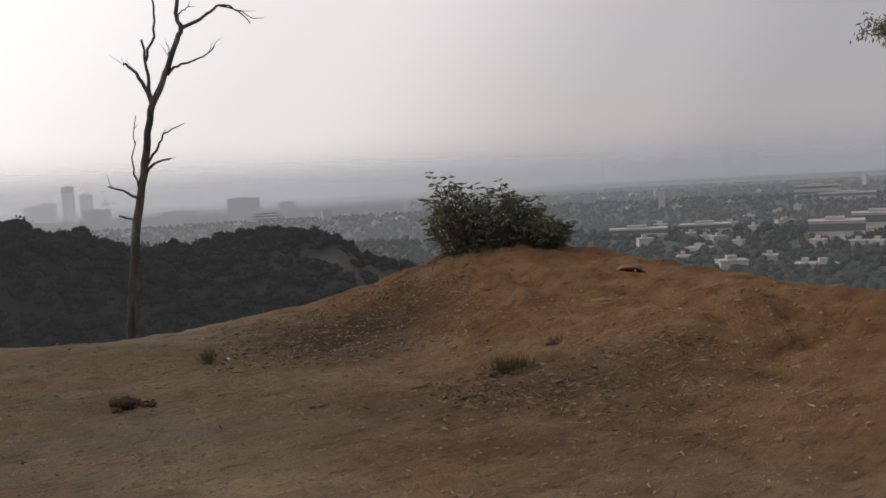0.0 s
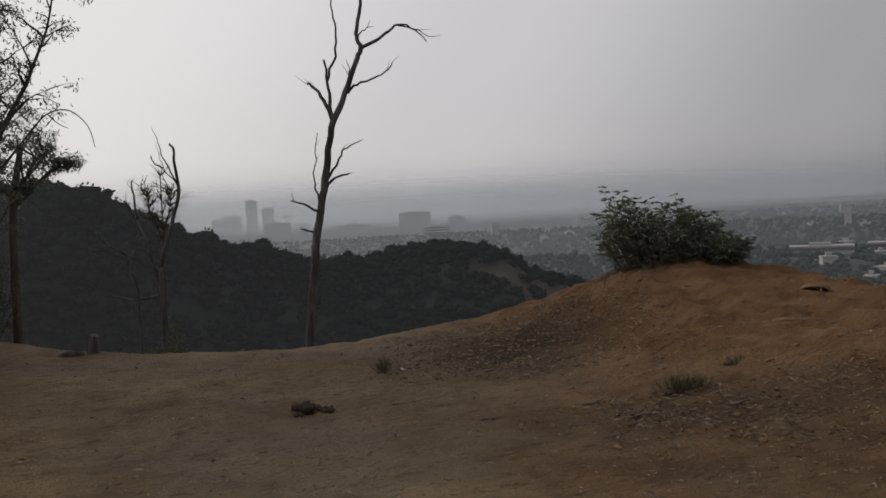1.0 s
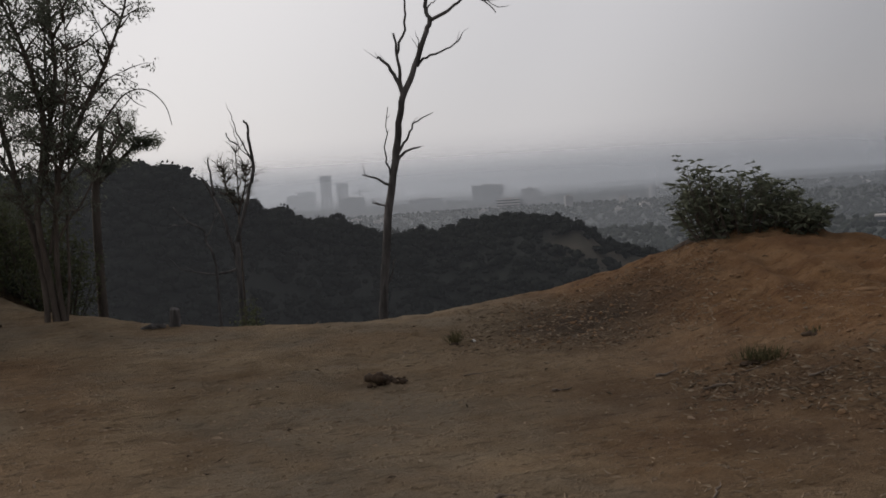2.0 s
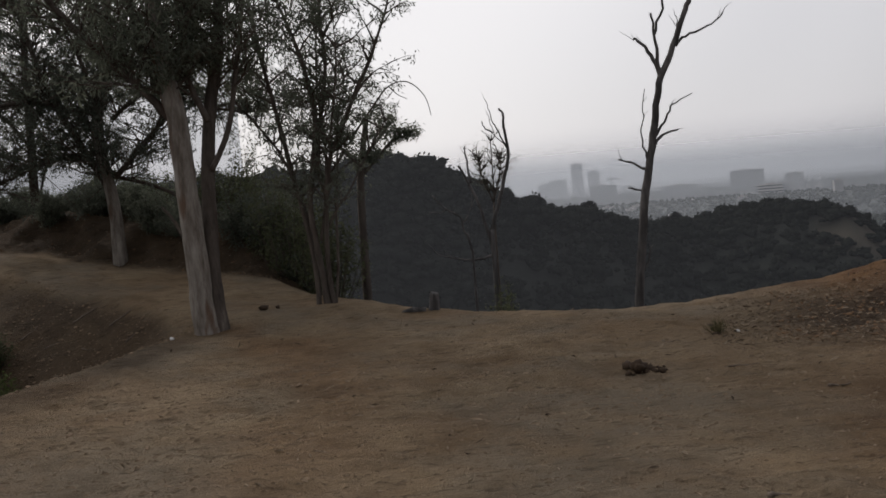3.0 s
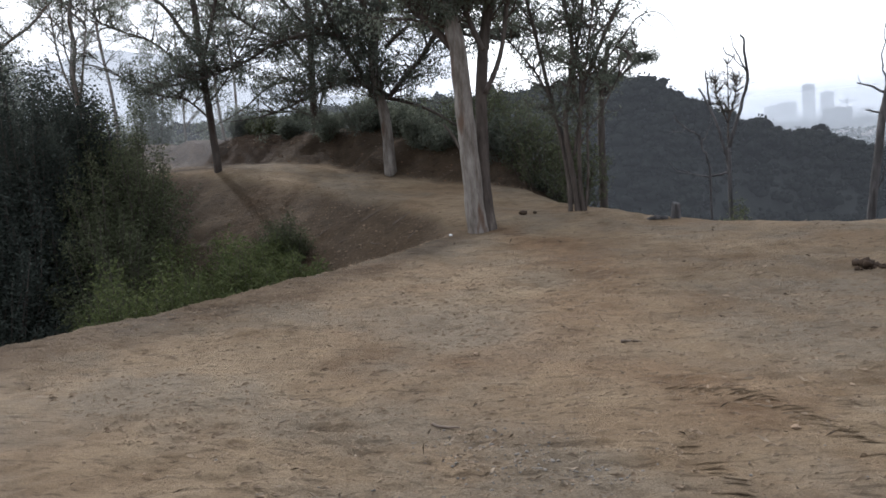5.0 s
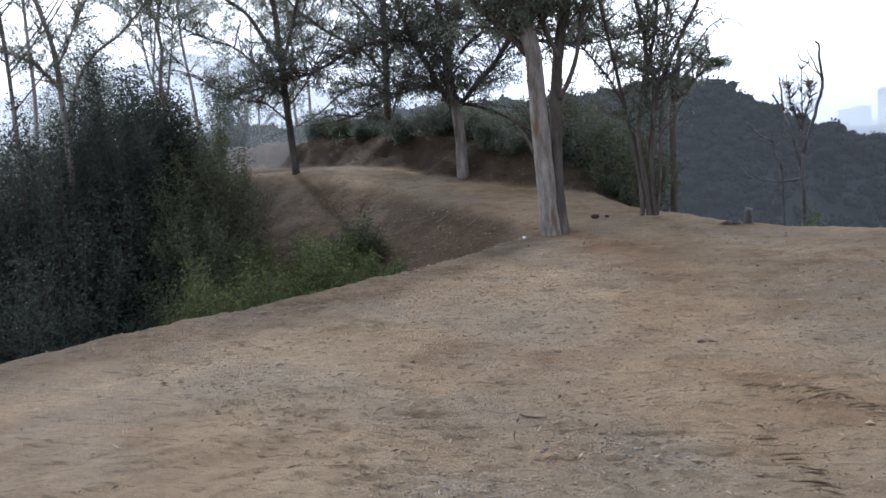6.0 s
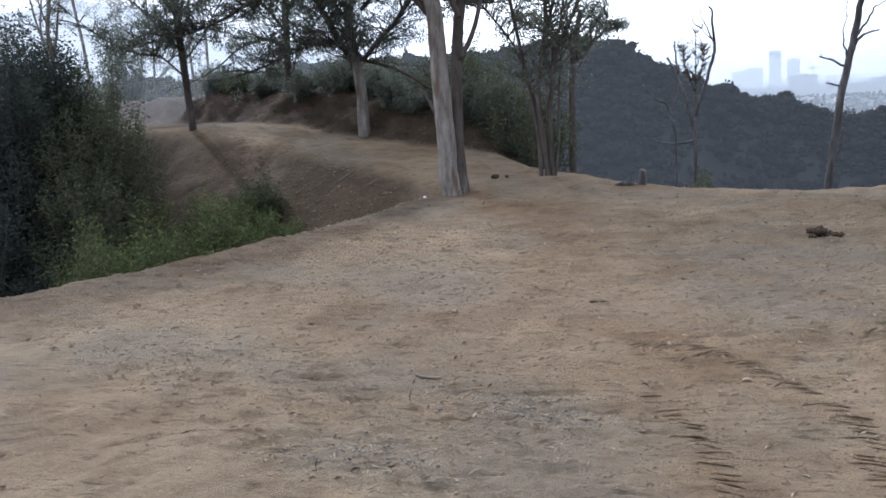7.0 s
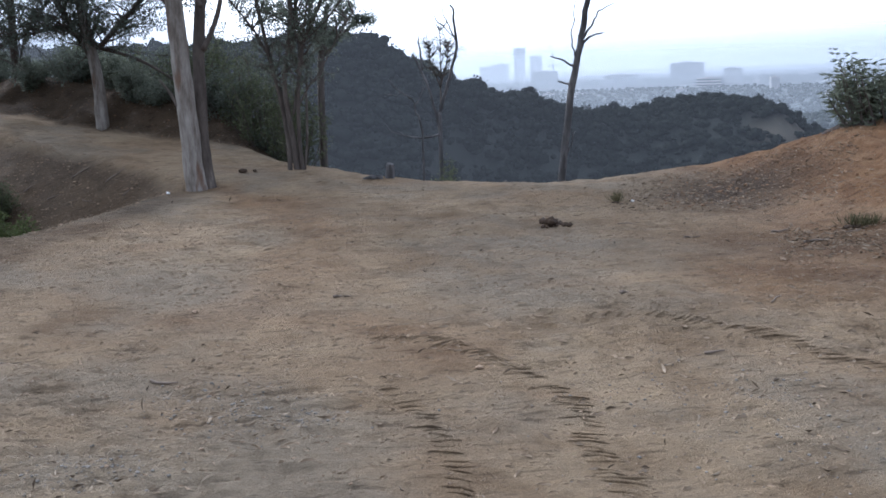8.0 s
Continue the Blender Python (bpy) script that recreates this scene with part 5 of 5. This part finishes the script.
def soil_crumbs():
    """Broken crust: small flat chips of soil, most of them lying along the wheel ways."""
    g = np.random.default_rng(5)
    n = 55000
    r = np.sqrt(g.uniform(0.8 ** 2, 9.5 ** 2, n))
    az = np.radians(g.uniform(-62, 40, n))
    x, y = r * np.sin(az), r * np.cos(az)
    bx, by = g.uniform(-11, -5.4, 14000), g.uniform(7.5, 14, 14000)
    bd = rim_distance(bx, by)
    keep = (bd > 0) & (bd < 2.2)
    x, y = np.concatenate([x, bx[keep]]), np.concatenate([y, by[keep]])
    inside = rim_distance(x, y)
    ok = (inside < -0.1) | (inside > 0)
    patchy = fbm(x * 0.8, y * 0.8, 3, 61) * 0.8 + 0.8 * g.uniform(-1, 1, len(x)) > -0.1
    x, y = x[ok & patchy], y[ok & patchy]
    n = len(x)
    z = land(x, y)[0]
    turn = g.normal(0.2, 0.5, n)
    size = np.minimum(0.003 + g.exponential(0.0035, n), 0.018)
    ln, wd, hi = size * g.uniform(1.0, 2.6, n), size * g.uniform(0.4, 0.8, n), size * g.uniform(0.35, 0.7, n)
    c, s = np.cos(turn), np.sin(turn)
    verts = np.zeros((n, 6, 3))
    for k, (u, w, h) in enumerate(((-1, -0.5, -0.4), (0.9, -0.7, -0.4), (1, 0.6, -0.4), (-0.8, 0.7, -0.4), (-0.3, -0.25, 1), (0.45, 0.1, 0.85))):
        jit = g.uniform(0.75, 1.25, n)
        verts[:, k, 0] = x + (u * ln * c - w * wd * s) * jit
        verts[:, k, 1] = y + (u * ln * s + w * wd * c) * jit
        verts[:, k, 2] = z + h * hi * jit
    base = (np.arange(n) * 6)[:, None]
    tris = np.concatenate([base + np.array(t) for t in ((0, 1, 5), (0, 5, 4), (1, 2, 5), (2, 3, 4), (2, 4, 5), (3, 0, 4))])
    me = bpy.data.meshes.new("soil_crumbs")
    me.from_pydata(verts.reshape(-1, 3), [], tris.tolist())
    me.materials.append(CRUST)
    me.update()
    tagged(new("soil_crumbs", me), "broken dry crust and crumbs covering the trodden dirt", "soil crumbs", kind="stuff")


soil_crumbs()


# ---- tyre marks pressed into the dirt ----
def tyre_track(label, pts, wide, pitch, seed):
    rng = random.Random(seed)
    path = bend([(x, y, 0) for x, y in pts], 12)
    b = Build()
    run, last = 0.0, path[0]
    for p in path[1:]:
        seg = (p - last).length
        d = (p - last).normalized()
        s = Vector((d.y, -d.x, 0))
        while run < seg:
            q = last + d * run
            if rng.random() < 0.9:
                w = wide * rng.uniform(0.25, 0.55)
                o = s * rng.uniform(-0.03, 0.03)
                slant = d * wide * 0.22
                ends = [q + o - s * w + slant, q + o + d * 0.012, q + o + s * w * rng.uniform(0.6, 1) - slant * 0.5]
                pts3 = [Vector((e.x, e.y, ground_at(e.x, e.y) + 0.0025)) for e in ends]
                b.tube(bend(pts3, 2), [0.0015, 0.0045, 0.0058, 0.0045, 0.0015], 6, 0.3, rng)
            run += pitch * rng.uniform(0.75, 1.3)
        run -= seg
        last = p
    tagged(new("tyre_track", b.mesh("tyre_track", GROUND, True)), label, "tyre track", kind="stuff")


tyre_track("ribbed tyre track pressed into the dirt", [(0.36, 1.1), (0.3, 1.45), (0.19, 1.8), (0.13, 2.3), (-0.08, 2.74), (-0.42, 3.19), (-0.8, 3.5), (-1.15, 3.58)], 0.2, 0.05, 1)
tyre_track("ribbed tyre track pressed into the dirt", [(2.1, 2.5), (1.75, 2.92), (1.55, 3.15), (1.36, 3.46), (1.08, 3.8), (0.71, 3.97), (0.2, 4.05)], 0.2, 0.052, 2)
tyre_track("faint ribbed tyre track in the dirt", [(-0.3, 1.05), (-0.37, 1.37), (-0.49, 1.87), (-0.74, 2.42), (-0.95, 2.68)], 0.17, 0.07, 3)


# ---- pale mountain far behind the ridge ----
def mountain():
    b = Build()
    n, m = 60, 10
    for i in range(n + 1):
        az = -75 + 62 * i / n
        el = float(np.interp(az, [-75, -52, -47, -42, -38, -33, -26, -13], [2, 3.5, 4.6, 5.6, 5.0, 3.0, 1.6, 0.5])) + 0.25 * float(fbm(np.array([az * 0.5]), np.array([0.0]), 4, 3)[0])
        for j in range(m + 1):
            r = 4600 - 1100 * j / m
            z = SHELF + (4600 * math.tan(radians(el)) - SHELF) * (1 - j / m) ** 1.2 + (25 * float(fbm(np.array([az * 0.7]), np.array([j * 0.7]), 3, 6)[0]) if 0 < j < m else 0)
            b.v.append(Vector((r * math.sin(radians(az)), r * math.cos(radians(az)), z)))
    for i in range(n):
        for j in range(m):
            k = i * (m + 1) + j
            b.f.append((k, k + 1, k + m + 2, k + m + 1))
    tagged(new("mountain", b.mesh("mountain", SCRUB, True)), "pale blue mountain ridge lost in the haze", "mountain", kind="structure")


mountain()
